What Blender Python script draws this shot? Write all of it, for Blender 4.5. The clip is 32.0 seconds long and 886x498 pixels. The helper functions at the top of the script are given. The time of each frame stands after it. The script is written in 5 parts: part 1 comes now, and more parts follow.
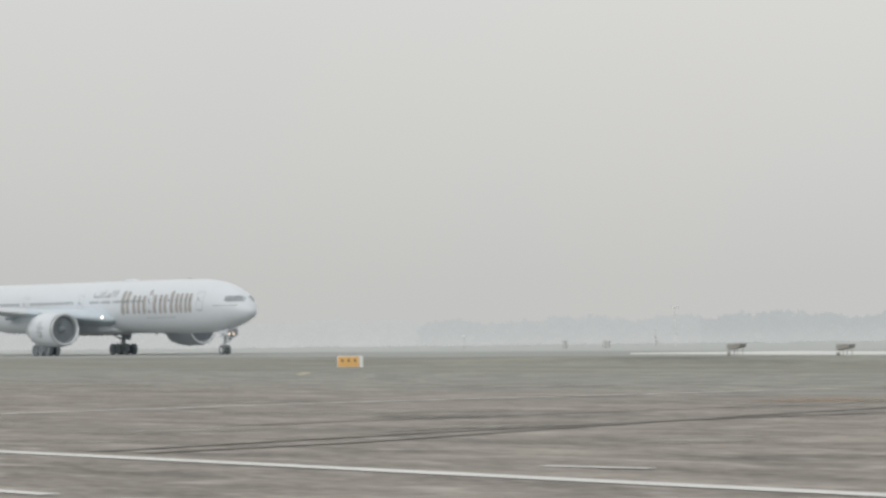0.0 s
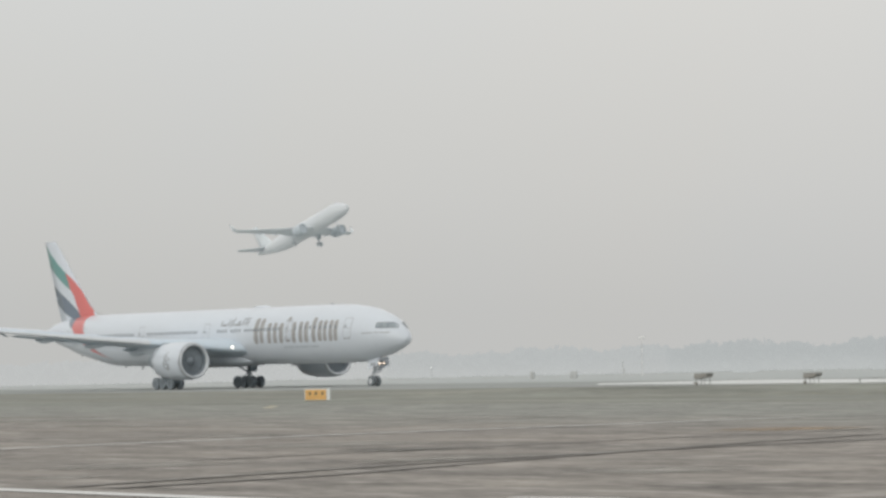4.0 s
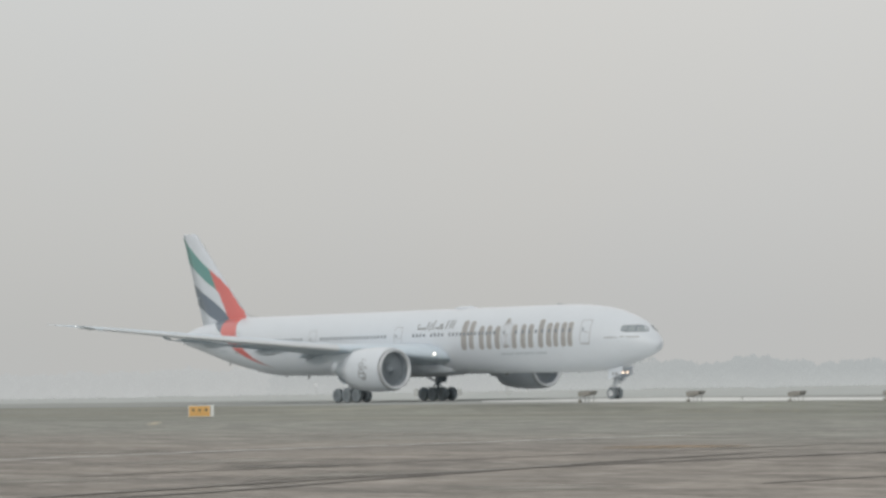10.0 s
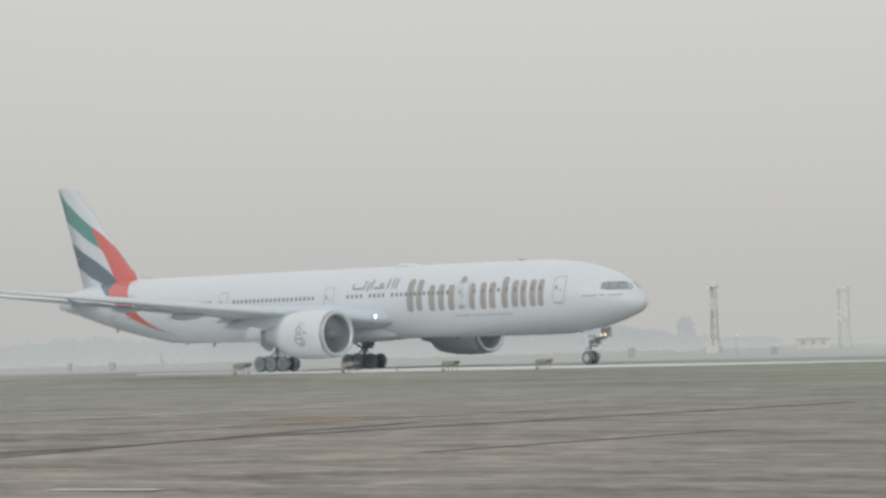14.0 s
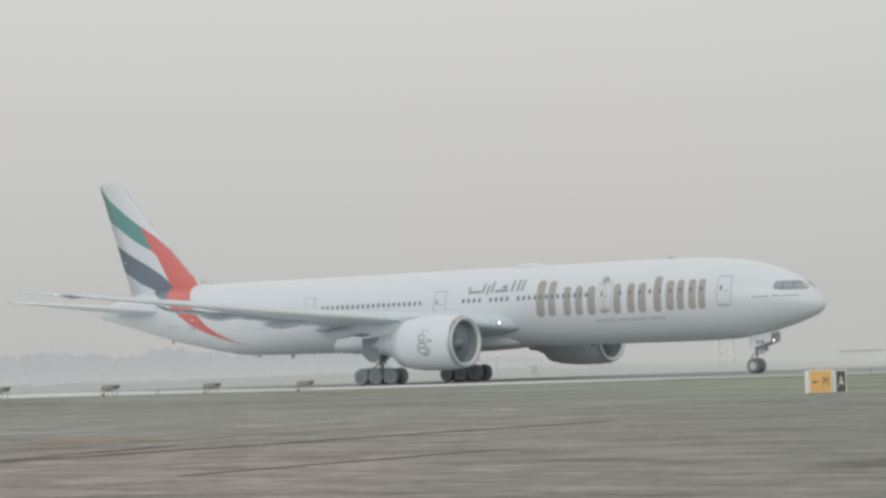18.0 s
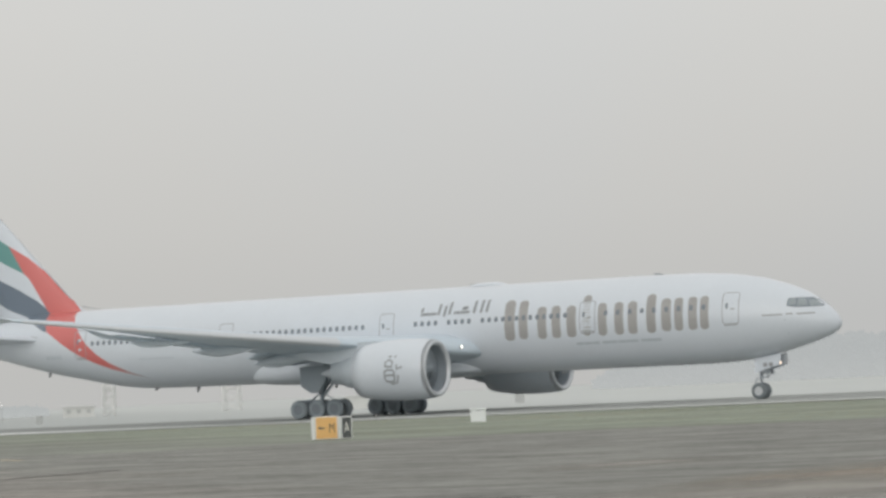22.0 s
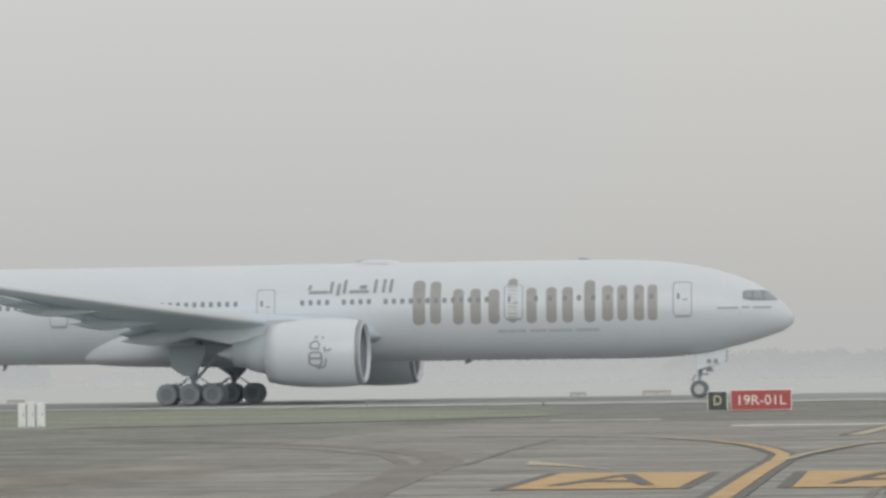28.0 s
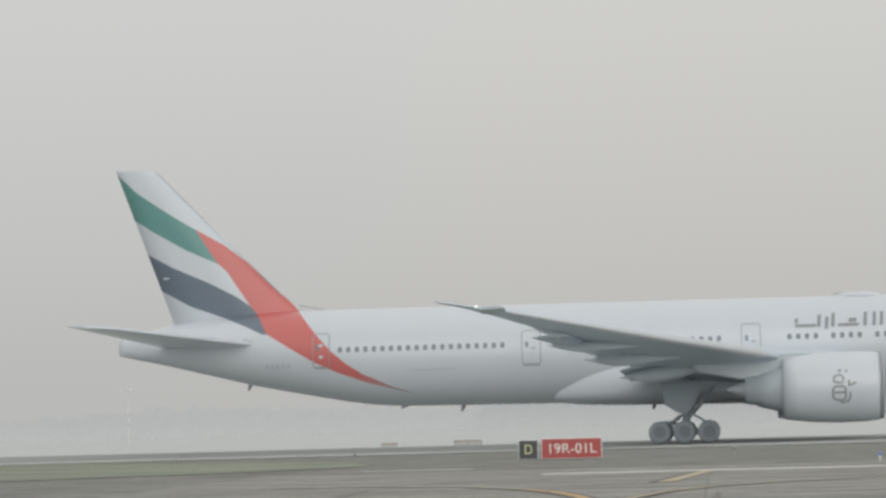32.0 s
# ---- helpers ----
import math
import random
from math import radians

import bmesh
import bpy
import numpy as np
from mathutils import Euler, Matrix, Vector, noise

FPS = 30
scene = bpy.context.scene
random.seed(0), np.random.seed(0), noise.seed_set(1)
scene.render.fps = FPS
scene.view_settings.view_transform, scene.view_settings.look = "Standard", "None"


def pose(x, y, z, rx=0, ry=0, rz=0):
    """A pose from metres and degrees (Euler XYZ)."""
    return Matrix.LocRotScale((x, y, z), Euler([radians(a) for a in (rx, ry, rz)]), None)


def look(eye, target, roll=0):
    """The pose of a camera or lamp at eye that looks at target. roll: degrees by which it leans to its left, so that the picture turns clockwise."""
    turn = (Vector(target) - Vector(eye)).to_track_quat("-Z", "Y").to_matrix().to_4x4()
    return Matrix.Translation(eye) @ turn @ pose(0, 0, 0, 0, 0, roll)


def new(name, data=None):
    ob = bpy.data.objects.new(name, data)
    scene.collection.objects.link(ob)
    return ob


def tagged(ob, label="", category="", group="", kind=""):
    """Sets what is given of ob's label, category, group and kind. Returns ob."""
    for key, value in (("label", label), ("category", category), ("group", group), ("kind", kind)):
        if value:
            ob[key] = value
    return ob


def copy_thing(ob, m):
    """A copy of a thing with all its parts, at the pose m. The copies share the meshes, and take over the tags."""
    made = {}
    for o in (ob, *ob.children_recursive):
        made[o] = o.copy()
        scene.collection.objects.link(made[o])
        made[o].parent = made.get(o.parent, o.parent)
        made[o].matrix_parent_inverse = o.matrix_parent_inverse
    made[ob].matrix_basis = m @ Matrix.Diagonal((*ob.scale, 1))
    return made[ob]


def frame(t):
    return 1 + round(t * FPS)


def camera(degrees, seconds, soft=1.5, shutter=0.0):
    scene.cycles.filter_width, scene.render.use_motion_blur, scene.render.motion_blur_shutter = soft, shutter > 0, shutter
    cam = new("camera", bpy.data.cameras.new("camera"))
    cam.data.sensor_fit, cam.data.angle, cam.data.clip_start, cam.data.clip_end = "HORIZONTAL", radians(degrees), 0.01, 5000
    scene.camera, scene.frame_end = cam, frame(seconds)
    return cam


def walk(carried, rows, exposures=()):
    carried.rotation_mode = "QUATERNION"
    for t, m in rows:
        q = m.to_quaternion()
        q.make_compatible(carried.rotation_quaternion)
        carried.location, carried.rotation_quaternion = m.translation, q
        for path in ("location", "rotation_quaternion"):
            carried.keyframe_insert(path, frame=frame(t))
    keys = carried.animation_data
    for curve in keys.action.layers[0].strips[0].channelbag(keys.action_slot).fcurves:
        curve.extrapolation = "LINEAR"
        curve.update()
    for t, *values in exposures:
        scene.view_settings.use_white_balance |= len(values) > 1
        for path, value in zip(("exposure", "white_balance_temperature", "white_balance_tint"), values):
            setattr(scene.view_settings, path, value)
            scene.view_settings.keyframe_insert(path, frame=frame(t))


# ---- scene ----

# ---------------------------------------------------------------- camera
EYE = Vector((0.0, 0.0, 1.607))
cam = camera(17.28, 32.0, soft=2.9)


def aim(yaw, pitch, roll):
    """Camera pose: yaw from +y towards +x, pitch up, roll, in degrees."""
    a, b = radians(yaw), radians(pitch)
    way = Vector((math.sin(a) * math.cos(b), math.cos(a) * math.cos(b), math.sin(b)))
    return look(EYE, EYE + way * 100, roll)


PAN = [(0, -52.51, 1.75, -0.64), (0.5, -52.44, 1.82, -0.77), (1, -52.37, 1.89, -0.78), (1.5, -52.30, 1.95, -0.86), (2, -52.25, 2, -0.87), (2.5, -52.21, 2.05, -0.94), (3, -52.31, 2.07, -0.98), (3.5, -52.37, 2.12, -1.13), (5.5, -49.52, 3.6, -0.89), (6, -50.23, 3.74, -0.64), (6.5, -50.38, 3.79, -0.60), (7, -50.27, 3.81, -0.64), (7.5, -50.10, 3.78, -0.72), (8, -50.07, 3.73, -0.72), (8.3, -50.02, 3.6, -0.77), (8.5, -50.01, 3.43, -0.80), (8.7, -49.97, 3.2, -0.82), (9, -49.91, 2.88, -0.85), (9.5, -49.77, 2.75, -0.88), (10, -49.57, 2.66, -0.96), (10.5, -49.39, 2.51, -1.01), (10.8, -49.00, 2.3, -1.03), (11, -48.34, 2.25, -1.05), (11.2, -47.49, 2.27, -1.09), (11.5, -46.24, 2.31, -1.16), (11.7, -45.86, 2.34, -1.23), (12, -44.72, 2.43, -1.33), (12.5, -44.04, 2.56, -1.34), (13, -43.40, 2.67, -1.46), (13.5, -42.99, 2.57, -1.51), (13.7, -42.93, 2.24, -1.54), (14, -42.79, 1.96, -1.59), (14.5, -42.53, 1.89, -1.54), (16.5, -40.78, 2.29, -1.81), (17, -40.68, 2.44, -1.76), (17.5, -40.46, 2.58, -1.89), (17.7, -39.72, 2.54, -1.95), (18, -38.08, 2.23, -2.05), (18.2, -37.27, 2.14, -2.09), (18.5, -35.07, 2.04, -2.15), (19, -33.84, 2.12, -2.26), (19.5, -33.00, 2.23, -2.43), (20, -32.57, 2.35, -2.43), (20.5, -31.84, 2.47, -2.55), (21, -30.65, 2.55, -2.52), (21.5, -29.83, 2.68, -2.92), (22, -28.36, 2.77, -2.70), (22.5, -27.37, 2.82, -2.96), (23, -25.79, 2.9, -3.04), (23.5, -23.76, 2.95, -3.24), (23.7, -23.59, 3, -2.95), (24, -23.17, 3.1, -2.51), (24.2, -22.37, 3.12, -2.27), (24.4, -21.16, 3.11, -2.04), (24.5, -20.11, 3.12, -1.92), (24.7, -17.23, 3.04, -1.63), (25, -14.20, 3.24, -1.19), (25.2, -14.06, 3.27, -1.15), (25.5, -13.52, 3.38, -1.09), (27.5, -9.67, 3.6, -0.81), (27.7, -9.39, 2.9, -0.82), (28, -9.13, 2.495, -0.84), (28.2, -8.93, 2.32, -0.82), (28.5, -8.68, 2.15, -0.79), (29, -7.97, 2.155, -0.88), (29.5, -7.07, 2.325, -1.19), (29.7, -6.74, 2.43, -1.17), (30, -5.73, 2.695, -1.13), (30.2, -5.55, 2.8, -1.17), (30.5, -5.45, 2.94, -1.23), (31, -5.38, 3.12, -1.40), (31.5, -5.39, 3.28, -1.35), (32, -5.37, 3.42, -1.55)]
walk(cam, [(t, aim(a, b, c)) for t, a, b, c in PAN], exposures=[(0, 0.17), (3, 0.16), (6, 0.03), (13, 0.03), (22, 0.05), (24, 0.05), (25, -0.01), (28, -0.03), (32, -0.03)])

# ---------------------------------------------------------------- world and light
world = bpy.data.worlds.new("overcast_sky")
scene.world = world
world.use_nodes = True
wt = world.node_tree
wt.nodes.clear()
w_out = wt.nodes.new("ShaderNodeOutputWorld")
w_bg = wt.nodes.new("ShaderNodeBackground")
w_mix = wt.nodes.new("ShaderNodeMixRGB")
w_mix.inputs[0].default_value = 0.05
w_sky = wt.nodes.new("ShaderNodeTexSky")
w_sky.sky_type = "NISHITA"
w_sky.sun_disc = False
w_sky.sun_elevation = radians(14)
w_sky.sun_rotation = radians(160)
w_sky.dust_density = 8
w_dim = wt.nodes.new("ShaderNodeMixRGB")
w_dim.blend_type = "MULTIPLY"
w_dim.inputs[0].default_value = 1
w_dim.inputs[2].default_value = (0.1, 0.1, 0.1, 1)
w_co = wt.nodes.new("ShaderNodeTexCoord")
w_sep = wt.nodes.new("ShaderNodeSeparateXYZ")
w_ramp = wt.nodes.new("ShaderNodeValToRGB")
w_noise = wt.nodes.new("ShaderNodeTexNoise")
w_noise.inputs["Scale"].default_value = 5
w_noise.inputs["Detail"].default_value = 2
w_tint = wt.nodes.new("ShaderNodeValToRGB")
w_tint.color_ramp.elements[0].position, w_tint.color_ramp.elements[0].color = 0.4, (0.996, 1.0, 1.002, 1)
w_tint.color_ramp.elements[1].position, w_tint.color_ramp.elements[1].color = 0.6, (1.012, 1.002, 0.985, 1)
w_mul = wt.nodes.new("ShaderNodeMixRGB")
w_mul.blend_type = "MULTIPLY"
w_mul.inputs[0].default_value = 1
SKY = [(0.0, 0.515), (0.02, 0.525), (0.06, 0.575), (0.13, 0.64), (0.35, 0.76), (1.0, 0.84)]
el = w_ramp.color_ramp.elements
el[0].position, el[1].position = SKY[0][0], SKY[-1][0]
for z, v in SKY[1:-1]:
    el.new(z)
for e, (z, v) in zip(el, SKY):
    e.color = (v * 1.002, v * 1.003, v * 0.986, 1)
wt.links.new(w_co.outputs["Generated"], w_sep.inputs[0])
wt.links.new(w_sep.outputs["Z"], w_ramp.inputs[0])
wt.links.new(w_co.outputs["Generated"], w_noise.inputs["Vector"])
wt.links.new(w_noise.outputs["Fac"], w_tint.inputs[0])
wt.links.new(w_ramp.outputs[0], w_mul.inputs[1])
wt.links.new(w_tint.outputs[0], w_mul.inputs[2])
wt.links.new(w_sky.outputs[0], w_dim.inputs[1])
w_west = wt.nodes.new("ShaderNodeMapRange")
w_west.interpolation_type = "SMOOTHSTEP"
w_west.inputs["From Min"].default_value, w_west.inputs["From Max"].default_value = -0.92, -0.66
w_side = wt.nodes.new("ShaderNodeMixRGB")
w_side.inputs[1].default_value, w_side.inputs[2].default_value = (0.955, 0.967, 0.975, 1), (1.001, 1.0, 1.0, 1)
w_turn = wt.nodes.new("ShaderNodeMixRGB")
w_turn.blend_type = "MULTIPLY"
w_turn.inputs[0].default_value = 1
wt.links.new(w_sep.outputs["X"], w_west.inputs["Value"])
wt.links.new(w_west.outputs[0], w_side.inputs[0])
wt.links.new(w_mul.outputs[0], w_turn.inputs[1])
wt.links.new(w_side.outputs[0], w_turn.inputs[2])
wt.links.new(w_turn.outputs[0], w_mix.inputs[1])
wt.links.new(w_dim.outputs[0], w_mix.inputs[2])
wt.links.new(w_mix.outputs[0], w_bg.inputs[0])
wt.links.new(w_bg.outputs[0], w_out.inputs[0])
w_bg.inputs[1].default_value = 1.0

sun = new("sun", bpy.data.lights.new("sun", "SUN"))
sun.data.energy = 0.9
sun.data.angle = radians(60)
sun.data.color = (1.0, 0.985, 0.96)
sun.matrix_basis = look((40, -110, 39), (0, 40, 0))
scene.view_settings.exposure = 0.0


# ---------------------------------------------------------------- materials
def mat(name, color, rough=0.6, metal=0.0, vary=0.06, scale=2.0, bump=0.0, bscale=20.0, rand=0.0, glow=None, coat=0.0, stretch=(1, 1, 1), second=None, placed=False, takeover=None, streak=None, east=None):
    """Principled material with two scales of variation; rand: spread between alike pieces; second: a colour for large patches; dusty: a colour that takes over between two values of y (plus a share of x); streak: a colour of drawn-out flecks and their fineness along x and y; east: a colour that takes over between two values of x plus a share of y, where the streaks thin out."""
    m = bpy.data.materials.new(name)
    m.use_nodes = True
    nt = m.node_tree
    b = nt.nodes["Principled BSDF"]
    b.inputs["Roughness"].default_value = rough
    b.inputs["Metallic"].default_value = metal
    b.inputs["Coat Weight"].default_value = coat
    co = nt.nodes.new("ShaderNodeTexCoord")
    mp = nt.nodes.new("ShaderNodeMapping")
    mp.inputs["Scale"].default_value = stretch
    where = nt.nodes.new("ShaderNodeNewGeometry").outputs["Position"] if placed else co.outputs["Object"]
    nt.links.new(where, mp.inputs[0])
    n1 = nt.nodes.new("ShaderNodeTexNoise")
    n1.inputs["Scale"].default_value = scale
    n1.inputs["Detail"].default_value = 5
    n1.inputs["Roughness"].default_value = 0.56 if placed else 0.5
    n2 = nt.nodes.new("ShaderNodeTexNoise")
    n2.inputs["Scale"].default_value = scale * 9
    n2.inputs["Detail"].default_value = 3
    nt.links.new(mp.outputs[0], n1.inputs["Vector"])
    nt.links.new(mp.outputs[0], n2.inputs["Vector"])
    add = nt.nodes.new("ShaderNodeMath")
    add.operation = "ADD"
    nt.links.new(n1.outputs["Fac"], add.inputs[0])
    fine = nt.nodes.new("ShaderNodeMath")
    fine.operation = "MULTIPLY"
    fine.inputs[1].default_value = 0.75 if placed else 1.0
    nt.links.new(n2.outputs["Fac"], fine.inputs[0])
    nt.links.new(fine.outputs[0], add.inputs[1])
    rng = nt.nodes.new("ShaderNodeMapRange")
    rng.inputs["From Min"].default_value, rng.inputs["From Max"].default_value = (0.52, 1.23) if placed else (0.6, 1.4)
    rng.inputs["To Min"].default_value, rng.inputs["To Max"].default_value = 1 - vary, 1 + vary
    nt.links.new(add.outputs[0], rng.inputs["Value"])
    fac = rng.outputs[0]
    if rand:
        info = nt.nodes.new("ShaderNodeObjectInfo")
        r2 = nt.nodes.new("ShaderNodeMapRange")
        r2.inputs["To Min"].default_value, r2.inputs["To Max"].default_value = 1 - rand, 1 + rand
        nt.links.new(info.outputs["Random"], r2.inputs["Value"])
        mu = nt.nodes.new("ShaderNodeMath")
        mu.operation = "MULTIPLY"
        nt.links.new(fac, mu.inputs[0])
        nt.links.new(r2.outputs[0], mu.inputs[1])
        fac = mu.outputs[0]
    mix = nt.nodes.new("ShaderNodeMixRGB")
    mix.blend_type = "MULTIPLY"
    mix.inputs[0].default_value = 1
    mix.inputs[1].default_value = (*color, 1)
    if second:
        n3 = nt.nodes.new("ShaderNodeTexNoise")
        n3.inputs["Scale"].default_value = scale * 0.3
        n3.inputs["Detail"].default_value = 4
        nt.links.new(mp.outputs[0], n3.inputs["Vector"])
        rp = nt.nodes.new("ShaderNodeMapRange")
        rp.inputs["From Min"].default_value, rp.inputs["From Max"].default_value = 0.42, 0.6
        nt.links.new(n3.outputs["Fac"], rp.inputs["Value"])
        m2 = nt.nodes.new("ShaderNodeMixRGB")
        m2.inputs[1].default_value, m2.inputs[2].default_value = (*color, 1), (*second, 1)
        nt.links.new(rp.outputs[0], m2.inputs[0])
        nt.links.new(m2.outputs[0], mix.inputs[1])
    if takeover:
        sp = nt.nodes.new("ShaderNodeSeparateXYZ")
        nt.links.new(where, sp.inputs[0])
        n5 = nt.nodes.new("ShaderNodeTexNoise")
        n5.inputs["Scale"].default_value = 0.12
        n5.inputs["Detail"].default_value = 5
        nt.links.new(where, n5.inputs["Vector"])
        sh = nt.nodes.new("ShaderNodeMath")
        sh.operation = "MULTIPLY_ADD"
        sh.inputs[1].default_value = takeover[3]
        nt.links.new(n5.outputs["Fac"], sh.inputs[0])
        al = nt.nodes.new("ShaderNodeMath")
        al.operation = "MULTIPLY_ADD"
        al.inputs[1].default_value = takeover[4]
        nt.links.new(sp.outputs["X"], al.inputs[0])
        nt.links.new(sp.outputs["Y"], al.inputs[2])
        nt.links.new(al.outputs[0], sh.inputs[2])
        r5 = nt.nodes.new("ShaderNodeMapRange")
        r5.interpolation_type = "SMOOTHSTEP"
        r5.inputs["From Min"].default_value, r5.inputs["From Max"].default_value = takeover[1] + takeover[3] / 2, takeover[2] + takeover[3] / 2
        nt.links.new(sh.outputs[0], r5.inputs["Value"])
        m5 = nt.nodes.new("ShaderNodeMixRGB")
        m5.inputs[2].default_value = (*takeover[0], 1)
        before = mix.inputs[1].links[0].from_socket if mix.inputs[1].links else None
        m5.inputs[1].default_value = (*color, 1)
        if before:
            nt.links.new(before, m5.inputs[1])
        nt.links.new(r5.outputs[0], m5.inputs[0])
        nt.links.new(m5.outputs[0], mix.inputs[1])
    if east:
        se = nt.nodes.new("ShaderNodeSeparateXYZ")
        nt.links.new(where, se.inputs[0])
        ne = nt.nodes.new("ShaderNodeTexNoise")
        ne.inputs["Scale"].default_value = 0.1
        nt.links.new(where, ne.inputs["Vector"])
        ea = nt.nodes.new("ShaderNodeMath")
        ea.operation = "MULTIPLY_ADD"
        ea.inputs[1].default_value = 16
        nt.links.new(ne.outputs["Fac"], ea.inputs[0])
        ey = nt.nodes.new("ShaderNodeMath")
        ey.operation = "MULTIPLY_ADD"
        ey.inputs[1].default_value = east[3]
        nt.links.new(se.outputs["Y"], ey.inputs[0])
        nt.links.new(se.outputs["X"], ey.inputs[2])
        nt.links.new(ey.outputs[0], ea.inputs[2])
        er = nt.nodes.new("ShaderNodeMapRange")
        er.interpolation_type = "SMOOTHSTEP"
        er.inputs["From Min"].default_value, er.inputs["From Max"].default_value = east[1] + 8, east[2] + 8
        nt.links.new(ea.outputs[0], er.inputs["Value"])
        em = nt.nodes.new("ShaderNodeMixRGB")
        em.inputs[2].default_value = (*east[0], 1)
        nt.links.new(mix.inputs[1].links[0].from_socket, em.inputs[1])
        nt.links.new(er.outputs[0], em.inputs[0])
        nt.links.new(em.outputs[0], mix.inputs[1])
    nt.links.new(fac, mix.inputs[2])
    out = mix.outputs[0]
    if streak:
        ms = nt.nodes.new("ShaderNodeMapping")
        ms.inputs["Scale"].default_value = (*streak[3:], 1)
        ms.inputs["Rotation"].default_value = (0, 0, 0.05)
        nt.links.new(where, ms.inputs[0])
        ns = nt.nodes.new("ShaderNodeTexNoise")
        ns.inputs["Scale"].default_value = 1.3
        ns.inputs["Detail"].default_value = 4
        nt.links.new(ms.outputs[0], ns.inputs["Vector"])
        rs = nt.nodes.new("ShaderNodeMapRange")
        rs.inputs["From Min"].default_value, rs.inputs["From Max"].default_value = 0.54, 0.72
        rs.inputs["To Max"].default_value = 0.75
        nt.links.new(ns.outputs["Fac"], rs.inputs["Value"])
        mm = nt.nodes.new("ShaderNodeMixRGB")
        mm.inputs[2].default_value = (*streak[:3], 1)
        amount = rs.outputs[0]
        if east:
            thin = nt.nodes.new("ShaderNodeMath")
            thin.operation = "MULTIPLY_ADD"
            thin.inputs[1].default_value, thin.inputs[2].default_value = -0.7, 1.0
            nt.links.new(er.outputs[0], thin.inputs[0])
            less = nt.nodes.new("ShaderNodeMath")
            less.operation = "MULTIPLY"
            nt.links.new(amount, less.inputs[0])
            nt.links.new(thin.outputs[0], less.inputs[1])
            amount = less.outputs[0]
        nt.links.new(amount, mm.inputs[0])
        nt.links.new(out, mm.inputs[1])
        out = mm.outputs[0]
    nt.links.new(out, b.inputs["Base Color"])
    if bump:
        bp = nt.nodes.new("ShaderNodeBump")
        bp.inputs["Strength"].default_value = bump
        bp.inputs["Distance"].default_value = 0.02
        n4 = nt.nodes.new("ShaderNodeTexNoise")
        n4.inputs["Scale"].default_value = bscale
        nt.links.new(co.outputs["Object"], n4.inputs["Vector"])
        nt.links.new(n4.outputs["Fac"], bp.inputs["Height"])
        nt.links.new(bp.outputs[0], b.inputs["Normal"])
    if glow:
        b.inputs["Specular IOR Level"].default_value = 0
        b.inputs["Emission Color"].default_value = (*glow[:3], 1)
        b.inputs["Emission Strength"].default_value = glow[3]
    return m


M_WHITE = mat("white_aircraft_paint", (0.614, 0.661, 0.714), 0.28, vary=0.025, scale=0.5, coat=0.3)
M_WING = mat("grey_wing_paint", (0.545, 0.626, 0.695), 0.4, vary=0.05, scale=0.6, stretch=(1, 3, 1))
M_LIP = mat("bare_aluminium", (0.62, 0.65, 0.68), 0.42, metal=0.3, vary=0.03)
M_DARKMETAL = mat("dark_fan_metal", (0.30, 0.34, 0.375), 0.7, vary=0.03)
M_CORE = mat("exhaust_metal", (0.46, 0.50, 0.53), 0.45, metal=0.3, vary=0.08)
# tyre, main wheel and main gear tones are lifted to hold painted haze
M_TYRE = mat("hazed_tyre_rubber", (0.320, 0.365, 0.400), 0.9, vary=0.05, scale=5)
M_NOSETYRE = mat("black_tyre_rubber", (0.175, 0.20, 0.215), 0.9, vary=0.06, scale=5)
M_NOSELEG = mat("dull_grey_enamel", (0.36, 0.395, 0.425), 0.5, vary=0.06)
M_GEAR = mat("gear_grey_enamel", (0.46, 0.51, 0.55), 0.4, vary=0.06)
M_GEARDARK = mat("hazed_gear_enamel", (0.345, 0.395, 0.435), 0.9, vary=0.05, scale=6)
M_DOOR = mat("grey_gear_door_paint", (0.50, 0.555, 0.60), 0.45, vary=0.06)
M_MAINRIM = mat("hazed_wheel_metal", (0.250, 0.286, 0.313), 0.9, vary=0.05, scale=6)
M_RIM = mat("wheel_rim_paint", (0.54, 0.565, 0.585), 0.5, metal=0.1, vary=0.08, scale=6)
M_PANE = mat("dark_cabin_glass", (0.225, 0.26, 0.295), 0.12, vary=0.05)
M_COCKPIT = mat("cockpit_glass", (0.31, 0.35, 0.37), 0.10, vary=0.05)
M_GOLD = mat("gold_lettering_paint", (0.345, 0.342, 0.335), 0.4, vary=0.12, scale=0.8)
M_SCRIPT = mat("grey_lettering_paint", (0.285, 0.305, 0.320), 0.4, vary=0.06, scale=0.8)
M_SEAM = mat("door_seal_grey", (0.33, 0.345, 0.36), 0.6, vary=0.05)
M_LIGHT = mat("lit_landing_lamp", (0.9, 0.88, 0.8), 0.2, glow=(1.0, 0.93, 0.80, 4.0))
M_AMBER = mat("lit_taxi_lamp", (0.9, 0.7, 0.5), 0.2, glow=(1.0, 0.74, 0.55, 2.2))
M_STROBE = mat("lit_white_beacon", (0.9, 0.9, 0.9), 0.2, glow=(1.0, 1.0, 0.95, 1.3))
# jet paints and rubber are lightened to put distance haze in the colour
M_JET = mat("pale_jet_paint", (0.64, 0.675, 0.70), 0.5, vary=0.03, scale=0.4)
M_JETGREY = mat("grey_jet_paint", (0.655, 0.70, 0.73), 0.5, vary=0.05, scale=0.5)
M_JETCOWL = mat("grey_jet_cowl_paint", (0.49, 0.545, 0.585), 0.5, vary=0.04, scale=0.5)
M_JETDARK = mat("hazed_jet_rubber", (0.56, 0.60, 0.625), 0.8, vary=0.06)
